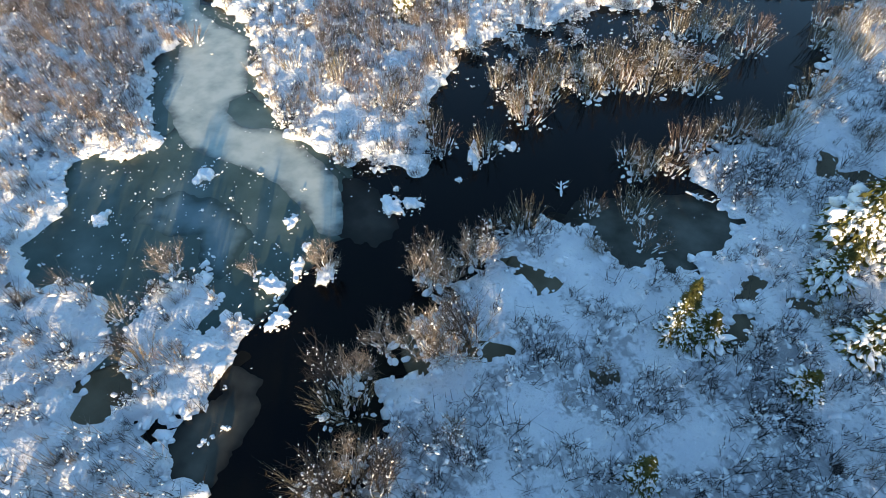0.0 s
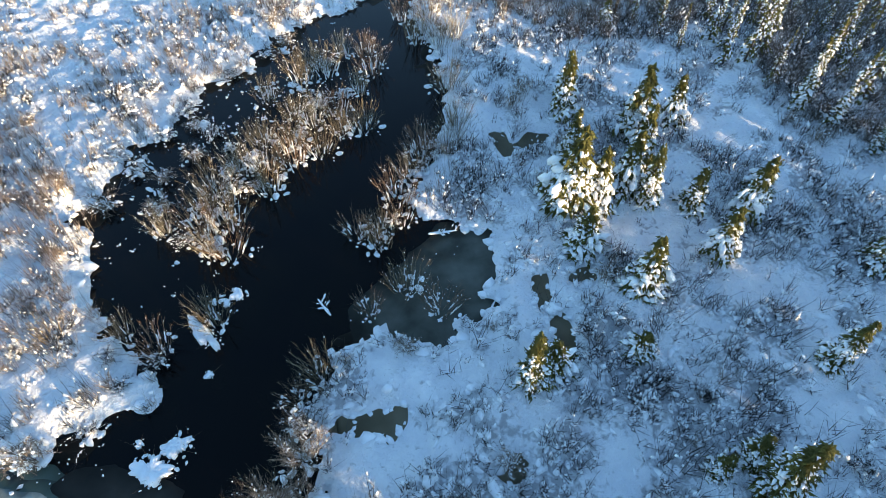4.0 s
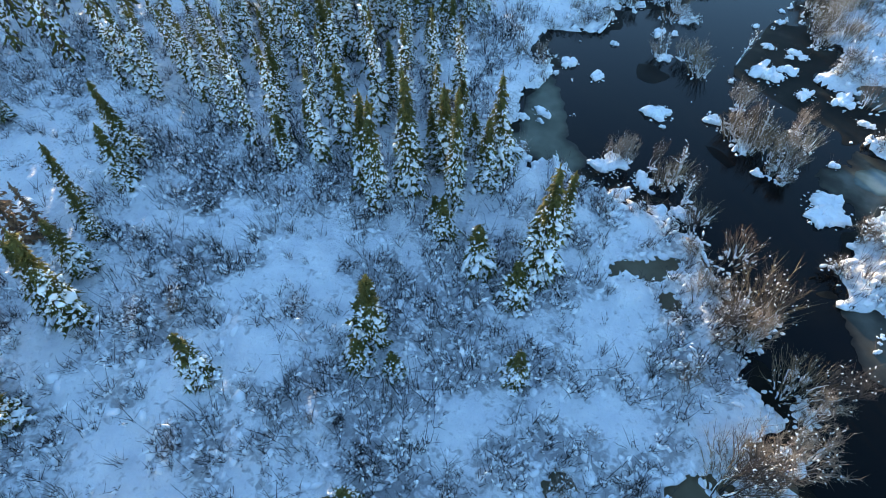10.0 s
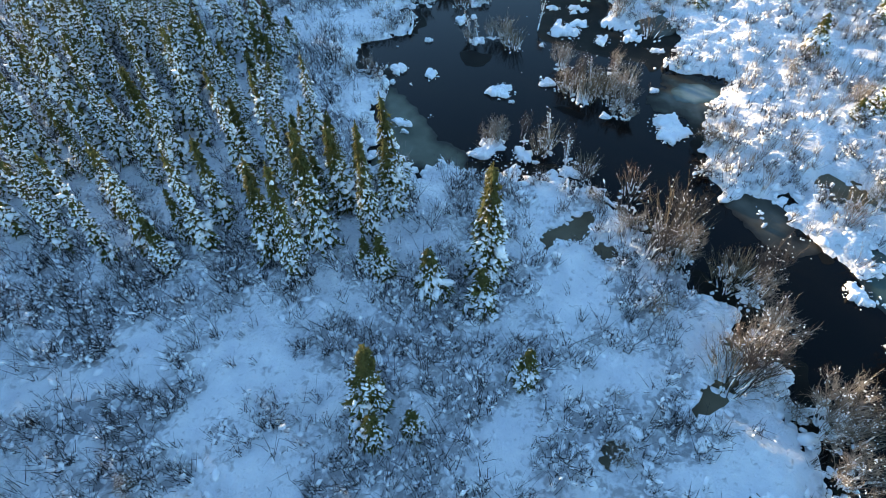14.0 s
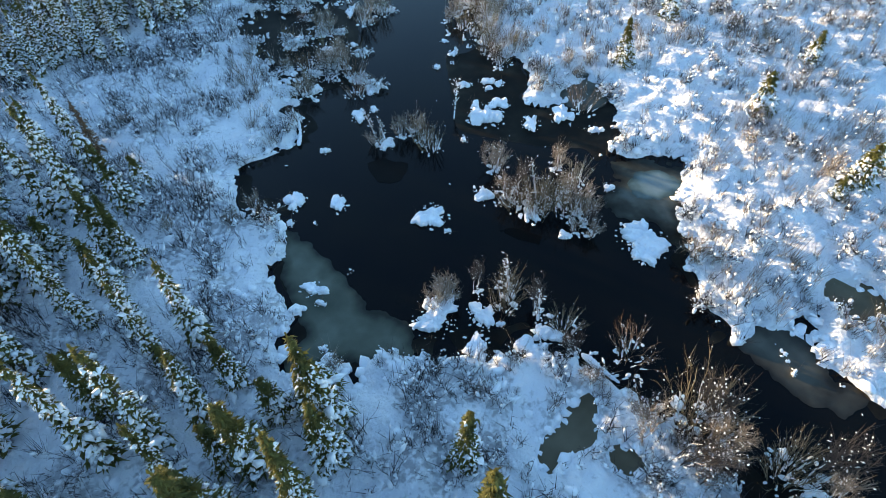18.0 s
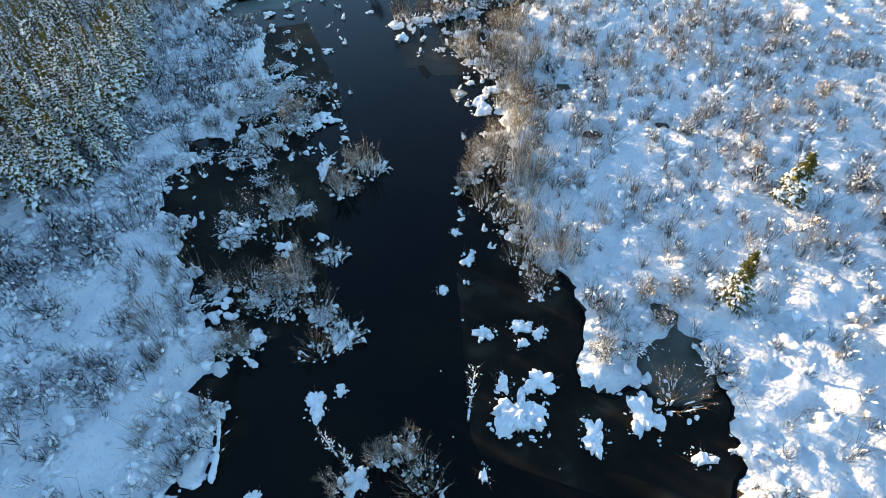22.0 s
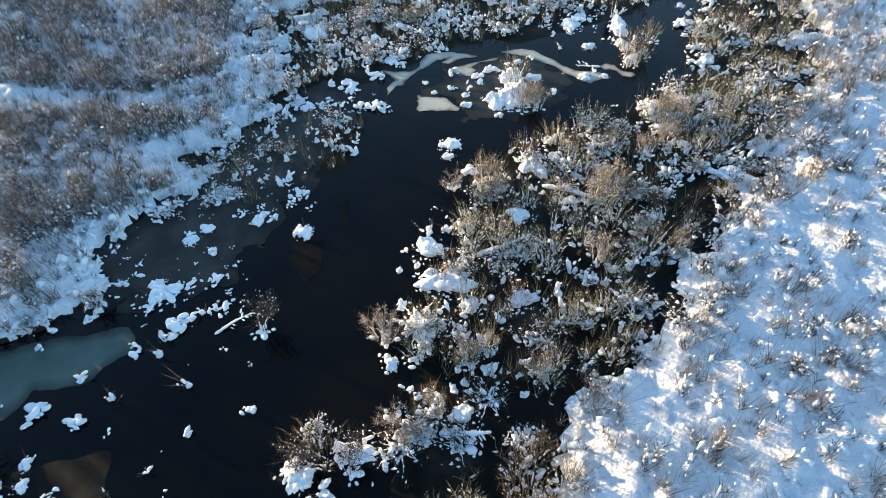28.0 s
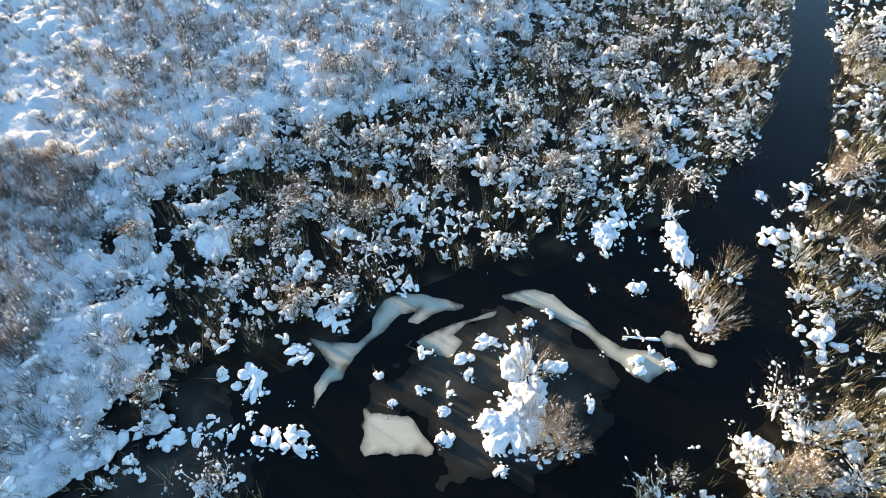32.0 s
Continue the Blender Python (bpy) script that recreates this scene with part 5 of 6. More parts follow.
def willow_parts(r, stems=14, tall=2.2, spread=0.9, lean=0.0, twigs=14, fine=5):
    """Bare stems rising from one stool, each ending in a rounded spray of fine twigs, and snow on the wood."""
    az, out = r.uniform(0, 6.283, stems), spread * np.sqrt(r.uniform(0.02, 1, stems))
    h = tall * r.uniform(0.5, 1.0, stems) * (1.1 - 0.35 * out / spread)
    foot = np.stack([0.35 * out * np.cos(az), 0.35 * out * np.sin(az), np.full(stems, -0.12)], -1)
    tip = np.stack([1.05 * out * np.cos(az) + lean, 1.05 * out * np.sin(az), h], -1)
    path, rad = stems_of(r, foot, tip, r.uniform(0.010, 0.018, stems), 0.10)
    path[:, 1:3] += r.normal(0, 0.035, (stems, 2, 3)) * tall * [1, 1, 0.2]
    pieces = [tubes(path, rad)]
    pick = np.repeat(np.arange(stems), twigs)
    a, way = on_stem(path[pick], r.uniform(0.32, 1.0, len(pick)) ** 0.8)
    way = way / np.linalg.norm(way, axis=1, keepdims=True)
    long = tall * r.uniform(0.08, 0.24, len(pick))
    b = a + (0.7 * way + r.normal(0, 0.5, way.shape) + [0, 0, 0.3]) * long[:, None]
    pieces.append(tubes(np.stack([a, (a + b) / 2 + r.normal(0, 0.03, a.shape), b], 1), np.tile([0.007, 0.0055, 0.0035], (len(pick), 1))))
    p2 = np.repeat(np.arange(len(pick)), fine)
    a2 = a[p2] + (b - a)[p2] * r.uniform(0.15, 0.95, (len(p2), 1))
    b2 = a2 + (0.6 * way[p2] + r.normal(0, 0.6, (len(p2), 3)) + [0, 0, 0.2]) * (long[p2] * 0.6)[:, None]
    pieces.append(spikes(a2, b2, 0.005))
    some = r.rand(stems) < 0.35
    snow = crusts(r, path[some], r.uniform(0.02, 0.05, some.sum()), 0.05, 0.6)
    m = len(p2) // 14
    q = r.randint(0, len(p2), m)
    fs = r.uniform(0.012, 0.03, m)
    fw = b2[q] - a2[q]
    snow = merge(snow, lumps(r, (a2[q] + b2[q]) / 2, np.stack([fs * 2.2, fs, fs], -1), np.arctan2(fw[:, 1], fw[:, 0]), np.arctan2(fw[:, 2], np.hypot(fw[:, 0], fw[:, 1])), OCTA, 0.35))
    g = 12
    ga, gr = r.uniform(0, 6.28, g), r.uniform(0.1, 0.8, g)
    gs = np.exp(r.normal(-2.4, 0.5, g))
    snow = merge(snow, lumps(r, np.stack([gr * spread * np.cos(ga), gr * spread * np.sin(ga), 0.0 * ga + 0.02], -1), np.stack([gs * 1.4, gs, gs * 0.6], -1), ga, 0 * ga, BALL2, 0.2))
    return merge(*pieces), snow


def fan_parts(r, stems=46, tall=2.2, spread=1.1):
    """Many fine straight shoots fanning out of one stool, with snow about the foot."""
    az, out = r.uniform(0, 6.283, stems), spread * np.sqrt(r.uniform(0.0, 1, stems))
    h = tall * r.uniform(0.55, 1.05, stems) * (1.05 - 0.25 * out / spread)
    foot = np.stack([0.5 * out * np.cos(az), 0.5 * out * np.sin(az), np.full(stems, -0.12)], -1) + r.normal(0, 0.08, (stems, 3)) * [1, 1, 0]
    tip = np.stack([1.15 * out * np.cos(az), 1.15 * out * np.sin(az), h], -1) + r.normal(0, 0.12, (stems, 3))
    path, rad = stems_of(r, foot, tip, r.uniform(0.008, 0.015, stems), 0.05)
    pick = np.repeat(np.arange(stems), 13)
    n = len(pick)
    a, way = on_stem(path[pick], r.uniform(0.25, 0.97, n))
    way = way / np.linalg.norm(way, axis=1, keepdims=True)
    b = a + (way + r.normal(0, 0.30, way.shape)) * (tall * r.uniform(0.08, 0.28, n))[:, None]
    some = r.rand(stems) < 0.3
    snow = [crusts(r, path[some], r.uniform(0.025, 0.055, some.sum()), 0.03, 0.45)]
    m = 70
    j = r.randint(0, n, m)
    fs = r.uniform(0.012, 0.032, m)
    snow.append(lumps(r, (a[j] + b[j]) / 2, np.stack([fs, fs, fs * 1.8], -1), 0 * fs, 0 * fs, OCTA, 0.35))
    g = 12
    ga, gr = r.uniform(0, 6.28, g), np.sqrt(r.uniform(0.0, 1.0, g)) * spread * 0.9
    gs = np.clip(np.exp(r.normal(-2.6, 0.5, g)), 0.03, 0.2)
    snow.append(lumps(r, np.stack([gr * np.cos(ga), gr * np.sin(ga), 0.25 * gs], -1), np.stack([gs * 1.5, gs, gs * 0.6], -1), r.uniform(0, 6.28, g), 0 * ga, BALL2, 0.2))
    return merge(tubes(path, rad), spikes(a, b, 0.0058)), merge(*snow)


def willow(r, mat, fan=False, **how):
    wood, snow = fan_parts(r, **how) if fan else willow_parts(r, **how)
    e = new("willow_bush")
    tagged(part("brushwood", mesh_of("brushwood", *wood, mat), e, "bare brown twigs"), kind="stuff")
    tagged(part("snow", mesh_of("snow", *snow, SNOW), e, "snow caught among the twigs"), kind="stuff")
    return tagged(e, "leafless brown willow bush with snow caught in its stems", "bush", "willow bushes along the river")


def laden_parts(r, boughs=26, reach=1.1, tall=0.7, one_way=0.0, fine=4, heavy=1.0, coat=0.3):
    """Low boughs pressed down and arching outwards, each with a crust of snow."""
    az = r.normal(0, 0.45 * one_way, boughs) if one_way else r.uniform(0, 6.283, boughs)
    long = reach * r.uniform(0.4, 1.1, boughs)
    foot = np.stack([r.normal(0, 0.14, boughs) * reach, r.normal(0, 0.22, boughs) * reach, np.full(boughs, -0.05)], -1)
    tip = foot + np.stack([long * np.cos(az), long * np.sin(az), tall * r.uniform(0.05, 0.75, boughs)], -1)
    path, rad = stems_of(r, foot, tip, r.uniform(0.010, 0.018, boughs), 0.28 * tall / reach + 0.08)
    path[:, 1:3] += r.normal(0, 0.07, (boughs, 2, 3)) * reach * [1, 1, 0.5]
    wood = [tubes(path, rad)]
    pick = np.repeat(np.arange(boughs), 3 * fine)
    n = len(pick)
    a, way = on_stem(path[pick], r.uniform(0.15, 0.98, n))
    b = a + way * r.uniform(0.1, 0.7, (n, 1)) + np.stack([r.normal(0, 0.2, n), r.normal(0, 0.2, n), r.uniform(-0.05, 0.4, n)], -1) * long[pick][:, None]
    wood.append(spikes(a, b, 0.009))
    some = r.rand(boughs) < coat
    snow = [crusts(r, path[some], (0.7 + coat) * heavy * r.uniform(0.022, 0.055, some.sum()), 0.08, 0.95, 9)]
    # clotted snow along the boughs and on the twig ends
    g = int(40 * heavy)
    j = r.randint(0, boughs, g)
    gp, gw = on_stem(path[j], r.uniform(0.1, 0.95, g))
    gs = heavy * np.clip(np.exp(r.normal(-2.9, 0.5, g)), 0.02, 0.15)
    snow.append(lumps(r, gp + r.normal(0, 0.03, (g, 3)) + [0, 0, 0.02], np.stack([gs * r.uniform(1.0, 2.0, g), gs * r.uniform(0.7, 1.2, g), gs * 0.75], -1), np.arctan2(gw[:, 1], gw[:, 0]) + r.normal(0, 0.5, g), r.normal(0, 0.25, g), BALL1, 0.34))
    m = int(110 * heavy)
    j = r.randint(0, n, m)
    fp = a[j] + (b - a)[j] * r.uniform(0.1, 0.9, (m, 1))
    fs = np.clip(np.exp(r.normal(-3.6, 0.4, m)), 0.012, 0.06)
    snow.append(lumps(r, fp, np.stack([fs * 1.7, fs, fs], -1), np.arctan2((b - a)[j][:, 1], (b - a)[j][:, 0]), r.normal(0.2, 0.4, m), OCTA, 0.35))
    return merge(*wood), merge(*snow)


def laden(r, mat, label, name="snow_laden_bush", group="snow-laden bushes in the marsh", **how):
    wood, snow = laden_parts(r, **how)
    e = new(name)
    tagged(part("brushwood", mesh_of("brushwood", *wood, mat), e, "thin bent twigs"), kind="stuff")
    tagged(part("snow", mesh_of("snow", *snow, SNOW), e, "snow crusted along the boughs"), kind="stuff")
    return tagged(e, label, "bush", group)


r = np.random.RandomState(91)
KHAKI = [willow(r, TWIG_KHAKI, True, stems=40, tall=1.9, spread=1.0), willow(r, TWIG_KHAKI, True, stems=50, tall=1.6, spread=1.25)]
FANS = [willow(r, TWIG_OLIVE, True), willow(r, TWIG_OLIVE, True, stems=54, tall=1.9, spread=1.35), willow(r, TWIG_PALE, True, stems=38, tall=2.4, spread=0.9), willow(r, TWIG_RED, True, stems=44, tall=1.8, spread=1.2)]
WILLOWS = [willow(r, TWIG, stems=20, tall=2.3, spread=0.8), willow(r, TWIG, stems=24, tall=1.9, spread=1.0), willow(r, TWIG_GREY, stems=12, tall=2.6, spread=0.7, lean=0.4), willow(r, TWIG, stems=14, tall=1.6, spread=0.8)]


def ground_at(x, y):
    x, y = np.atleast_1d(np.asarray(x, float)), np.atleast_1d(np.asarray(y, float))
    return np.maximum(land_height(x, y, wet_distance(x, y)), 0.0)


LOW = "low bush bent down under crusted snow, in dark marsh water"
LADEN = [laden(r, TWIG_GREY, LOW, boughs=42, reach=1.25, tall=0.6), laden(r, TWIG_GREY, LOW, boughs=34, reach=1.6, tall=0.5, one_way=1.0), laden(r, TWIG, LOW, boughs=30, reach=0.85, tall=0.9, fine=7, heavy=0.7),
         laden(r, TWIG, LOW, boughs=30, reach=1.3, tall=0.45, one_way=1.0, heavy=1.15), laden(r, TWIG_GREY, LOW, boughs=34, reach=0.75, tall=0.6, fine=6, heavy=1.2)]


def strew(seed, tries, count, gap, chance):
    """Uneven places kept apart by gap, where chance(x, y) allows."""
    x, y, q = scatter(tries, seed)
    ok = q.rand(tries) < chance(x, y)
    kept = []
    for p in zip(x[ok], y[ok]):
        if len(kept) < count and all((p[0] - k[0]) ** 2 + (p[1] - k[1]) ** 2 > gap * gap for k in kept):
            kept.append(p)
    return kept


def marsh_chance(x, y):
    free = (wet_distance(x, y) < 0.3) & (to_line(x, y, CHANNEL) > 3.1) & (to_line(x, y, CHANNEL_WEST) > 2.3) & (to_line(x, y, CHANNEL_EAST) > 1.8) & (distance(x, y, ISLE) > 0.5) & (near_route(x, y) < 34)
    thick = np.where(y < -84, 0.7, np.where(inside(x, y, REEDS), np.where(x > -13, 0.16, np.where(x < -44, 0.27, 0.30)), 0.0))
    thick = np.where(distance(x, y, ISLE) < 0, 0.0, np.where(distance(x, y, BAY) < 0, 0.4, thick))
    return np.where(free, thick * np.clip(0.6 + 1.8 * fbm(x, y, 5, 2, 141), 0.05, 1.5), 0)


def bank_chance(x, y):
    free = (wet_distance(x, y) > -0.1) & (near_route(x, y) < 28)
    north = distance(x, y, CLEARING) > 0
    shore = np.where((wet_distance(x, y) < 0.8) & (y < 30), np.where(distance(x, y, CLEARING) > 0, 0.35, 0.12), 0.0)
    return np.where(free, shore + np.where(north, np.where(y < -45, 0.26, 0.10), 0.06) * np.clip(0.5 + 2.2 * fbm(x, y, 5, 2, 143), 0.0, 1.6), 0)


def plant(kinds, places, q, sizes, label=""):
    for i, (a, b) in enumerate(places):
        k = q.uniform(*sizes)
        m = pose(a, b, ground_at(a, b)[0], 0, 0, q.uniform(0, 360)) @ Matrix.Diagonal((k, k, k * q.uniform(0.8, 1.3), 1))
        if i < len(kinds):
            kinds[i].matrix_basis = m
        else:
            copy_thing(kinds[i % len(kinds)], m).matrix_basis = m


def inside(x, y, polys):
    return np.any([distance(x, y, p) < 0 for p in polys], 0)


# boughs lying spread on the water, thick with snow
SPRAYS = [laden(r, TWIG_GREY, "snow-covered boughs spread flat over black marsh water", boughs=24, reach=1.25, tall=0.35, one_way=2.0, fine=2, heavy=0.9, coat=1.0), laden(r, TWIG_GREY, "snow-covered boughs spread flat over black marsh water", boughs=30, reach=1.1, tall=0.4, fine=2, heavy=0.9, coat=1.0)]
SPRAY_PLACES = [(-5.0, -49.4), (-7.3, -46.5), (-5.7, -46.3), (-6.7, -50.1), (-3.2, -44.8), (-2.2, -43.8), (0.6, -44.9), (-10.5, -38.8), (-5.1, -45.0), (-0.5, -44.9), (-7.6, -51.8), (-4.2, -49.1), (-8.4, -45.3), (-3.9, -42.8), (-8.3, -54.0), (-9.0, -57.0)]
plant(SPRAYS, SPRAY_PLACES, np.random.RandomState(169), (0.75, 1.15))
plant(LADEN, BENT_BUSHES + strew(145, 16000, 262, 1.25, marsh_chance), np.random.RandomState(147), (0.65, 1.4))
HIGH = "leafless bush frosted with clinging snow on the snowy bank"
FROSTED = [laden(r, TWIG_GREY, HIGH, "frosted_bush", "frosted bushes on the banks", boughs=26, reach=0.9, tall=1.0, fine=8, heavy=0.75), laden(r, TWIG, HIGH, "frosted_bush", "frosted bushes on the banks", boughs=30, reach=0.75, tall=1.2, fine=9, heavy=0.65), laden(r, TWIG_GREY, HIGH, "frosted_bush", "frosted bushes on the banks", boughs=20, reach=1.1, tall=0.7, fine=7, heavy=0.95)]
plant(FROSTED, strew(149, 30000, 295, 1.4, bank_chance), np.random.RandomState(151), (0.6, 1.15))

FAR_BANK = [(-15.5, -27), (-16, -31), (-18, -35), (-20.5, -40), (-22.5, -44), (-25, -49), (-27.5, -52.5)]
band = np.random.RandomState(161)
places = strew(163, 60000, 44, 0.8, lambda u, w: np.where(to_line(u, w, FAR_BANK) < 1.3, 1.0, 0.0))
for i, (a, b) in enumerate(places):
    k = band.uniform(0.5, 0.95)
    m = pose(a, b, ground_at(a, b)[0], 0, 0, band.uniform(0, 360)) @ Matrix.Diagonal((k, k, k * band.uniform(0.8, 1.1), 1))
    copy_thing(FANS[(2, 0, 2, 1)[i % 4]], m).matrix_basis = m

# khaki willow stools standing in the marsh
free = lambda u, w: np.where(inside(u, w, REEDS[2:5] + REEDS[6:7]) & (wet_distance(u, w) < 0.2) & (to_line(u, w, CHANNEL) > 3.0) & (to_line(u, w, CHANNEL_WEST) > 2.2) & (near_route(u, w) < 34), np.clip(0.5 + 1.5 * fbm(u, w, 4, 2, 165), 0, 1), 0)
for i, (a, b) in enumerate(strew(167, 60000, 100, 1.15, free)):
    k = band.uniform(0.45, 1.0)
    m = pose(a, b, 0, 0, 0, band.uniform(0, 360)) @ Matrix.Diagonal((k, k, k * band.uniform(0.8, 1.15), 1))
    if i < 2:
        KHAKI[i].matrix_basis = m
    else:
        copy_thing(KHAKI[i % 2], m).matrix_basis = m

sx, sy = np.array(SHRUBS).T
planted = set()
sz = ground_at(sx, sy)
for i, (bx, by, bz) in enumerate(zip(sx, sy, sz)):
    dense = by > 16 or r.rand() < 0.3
    kind = FANS[(3, 0, 3, 1)[i % 4]] if dense and bx > -8 and by < 36 else (FANS if dense else WILLOWS)[i % 4]
    m = pose(bx, by, bz, 0, 0, r.uniform(0, 360)) @ Matrix.Diagonal((*([r.uniform(0.65, 1.05) * (1.25 if by > 28 else 1.35 if -10 < bx < 0 and -1.5 < by < 16 else 0.8 if -10 < bx < 1 and -9 < by < -1.5 else 1.0)] * 3), 1))
    if kind.name not in planted:
        planted.add(kind.name)
        kind.matrix_basis = m
    else:
        copy_thing(kind, m).matrix_basis = m


def brush(name, x, y, r, tall, mat, label, stems=7, twigs=1, snow=5, snow_size=1.0, thin=0.014, spread=0.45, lump=TETRA, simple=False):
    """A thicket too dense to count: stems and the snow lying along them, as two stuffs."""
    n = len(x)
    z = ground_at(x, y)
    h = tall * np.exp(r.normal(-0.1, 0.35, n))
    foot = np.repeat(np.stack([x, y, z - 0.06], -1), stems, 0)
    hh = np.repeat(h, stems) * r.uniform(0.5, 1.1, n * stems)
    az = r.uniform(0, 6.283, n * stems)
    out = hh * spread * r.uniform(0.1, 1.6, n * stems)
    foot[:, :2] += r.normal(0, 0.10, (n * stems, 2)) * np.repeat(np.sqrt(h), stems)[:, None]
    tip = foot + np.stack([out * np.cos(az), out * np.sin(az), hh], -1)
    path, rad = stems_of(r, foot, tip, np.full(n * stems, thin), 0.07)
    v = [spikes(path[:, 0], path[:, 3], thin) if simple else tubes(path[:, (0, 2, 3)], rad[:, (0, 2, 3)])]
    for _ in range(twigs):
        a, way = on_stem(path, r.uniform(0.2, 0.85, n * stems))
        b = a + np.stack([r.normal(0, 0.2, n * stems) * hh, r.normal(0, 0.2, n * stems) * hh, r.uniform(0.05, 0.35, n * stems) * hh], -1)
        v.append(spikes(a, b, thin * 0.7))
    tagged(new(name, mesh_of(name, *merge(*v), mat)), label, "brush", kind="stuff")
    if snow:
        pick = (np.repeat(np.arange(n), snow) * stems + r.randint(0, stems, n * snow))
        m = len(pick)
        k = r.uniform(0.0, 0.95, m) ** 2.2
        at, way = on_stem(path[pick], k)
        s = snow_size * np.minimum(np.exp(r.normal(-2.9, 0.55, m)), 0.13) * (1.3 - 0.7 * k)
        tilt = np.arctan2(way[:, 2], np.hypot(way[:, 0], way[:, 1])) * r.uniform(0.4, 1.0, m)
        tagged(new(name + "_snow", mesh_of(name + "_snow", *lumps(r, at + [0, 0, 0.02], np.stack([s * r.uniform(1.0, 2.6, m), s * 0.9, s * 0.75], -1), az[pick], tilt, lump, 0.22), SNOW)), "snow clinging to the low brush", "snow", kind="stuff")


# pillows of snow lying over the buried heath
x, y, r = scatter(130000, 97)
route = near_route(x, y)
x, y = x[route < 26], y[route < 26]
thickly = heath(x, y)
far_side = distance(x, y, CLEARING) > 0
ok = (wet_distance(x, y) > 0.3) & (r.rand(len(x)) < np.where(far_side, 0.6, 0.5) * np.clip(2.2 * thickly * (1.25 - thickly), 0, 1))
x, y, far_side = x[ok], y[ok], far_side[ok]
sz = np.clip(np.exp(r.normal(np.where(far_side, -1.95, -2.1), 0.42)), 0.06, 0.26)
v, f = lumps(r, np.stack([x, y, ground_at(x, y) + 0.10 * sz], -1), np.stack([sz * r.uniform(1.0, 1.9, len(x)), sz * r.uniform(0.7, 1.1, len(x)), sz * np.where(far_side, 1.25, 1.0) * r.uniform(0.45, 0.8, len(x))], -1), r.uniform(0, 6.3, len(x)), r.normal(0, 0.15, len(x)), BALL1, 0.45)
tagged(new("snow_pillows", mesh_of("snow_pillows", v, f, SNOW)), "small pillows of snow over buried heath", "snow", kind="stuff")

# low dwarf shrubs nearly everywhere on the snow
x, y, r = scatter(190000, 101)
route = near_route(x, y)
x, y, route = x[route < 200], y[route < 200], route[route < 200]
d = wet_distance(x, y)
open_side = distance(x, y, CLEARING) < 0
dens = np.where(open_side, np.where(route < 20, 1.1, 0.8), 0.15) * (0.045 + heath(x, y) ** 1.6) * np.where(route < 26, 1.0, 0.75)
ok = (d > 0.1) & (r.rand(len(x)) < dens)
brush("dwarf_shrubs", x[ok], y[ok], r, 0.85, TWIG_GREY, "grey leafless dwarf shrubs half buried in snow", stems=6, twigs=1, snow=4, snow_size=1.1, thin=0.0190, spread=0.55, lump=OCTA, simple=True)

# taller willow brush, thick on the river's far side and in the thickets
x, y, r = scatter(90000, 107)
d = wet_distance(x, y)
route = near_route(x, y)
north = distance(x, y, CLEARING) > 0
thick = inside(x, y, THICKETS)
dens = np.where(thick, 1.6, np.where(north, np.where(y > 0, 1.3, 0.8), 0.16)) * (0.12 + 1.1 * heath(x, y))
ok = (d > 0.15) & (r.rand(len(x)) < np.where(route < 200, dens, 0.25 * dens))
bx, by, warm = x[ok], y[ok], r.rand(ok.sum()) < np.where(north[ok], 0.6, 0.1)
brush("willow_brush", bx[warm], by[warm], r, 1.3, TWIG, "dense brown leafless brush standing in snow", stems=17, twigs=0, snow=4, snow_size=0.8, thin=0.0115, spread=0.42, lump=OCTA, simple=True)
brush("grey_brush", bx[~warm], by[~warm], r, 1.05, TWIG_GREY, "grey-brown leafless brush standing in snow", stems=17, twigs=0, snow=4, snow_size=0.8, thin=0.0115, spread=0.42, lump=OCTA, simple=True)

# the tall grey-brown thickets on the bank
x, y, r = scatter(150000, 111)
ok = inside(x, y, THICKETS) & (wet_distance(x, y) > 0.2) & (r.rand(len(x)) < 0.7 * np.clip(0.8 + 1.4 * fbm(x, y, 5, 2, 112), 0.15, 1.4))
brush("thicket", x[ok], y[ok], r, 1.5, TWIG_DULL, "tall dense grey-brown willow thicket on the snowy bank", stems=18, twigs=0, snow=9, snow_size=0.6, thin=0.0130, spread=0.4, lump=OCTA, simple=True)

# close willow brush along the river's north bank
x, y, r = scatter(150000, 119)
ok = inside(x, y, NORTH_BRUSH) & (wet_distance(x, y) > 0.25) & (r.rand(len(x)) < 0.42 * np.clip(0.6 + 1.7 * fbm(x, y, 4, 2, 120) + 0.8 * fbm(x, y, 1.2, 2, 122), 0.0, 1.4))
brush("bank_willows", x[ok], y[ok], r, 1.45, TWIG_MAUVE, "tall close mauve-brown willow brush on the snowy bank", stems=18, twigs=0, snow=4, snow_size=0.6, thin=0.0105, spread=0.36, lump=OCTA, simple=True)

# snow-laden brush standing in the marsh
x, y, r = scatter(60000, 113)
d = wet_distance(x, y)
open_water = np.minimum(to_line(x, y, CHANNEL) - 2.6 + 0.8 * fbm(x, y, 3, 2, 83), np.minimum(to_line(x, y, CHANNEL_WEST) - 1.8, to_line(x, y, CHANNEL_EAST) - 1.2))
dens = np.where(y < -84, 1.0, np.where(inside(x, y, REEDS), np.where(x > -13, 0.07, 0.6), np.where(y < -28, 0.12, 0.0))) * np.clip(0.45 + 1.8 * fbm(x, y, 4, 3, 115) + 1.2 * fbm(x, y, 1.5, 2, 116), 0.0, 1.8)
dens = np.where(distance(x, y, ISLE) < 0, 0.03, dens)
ok = (d < 0.1) & (open_water > 0) & (r.rand(len(x)) < dens) & (near_route(x, y) < 200)
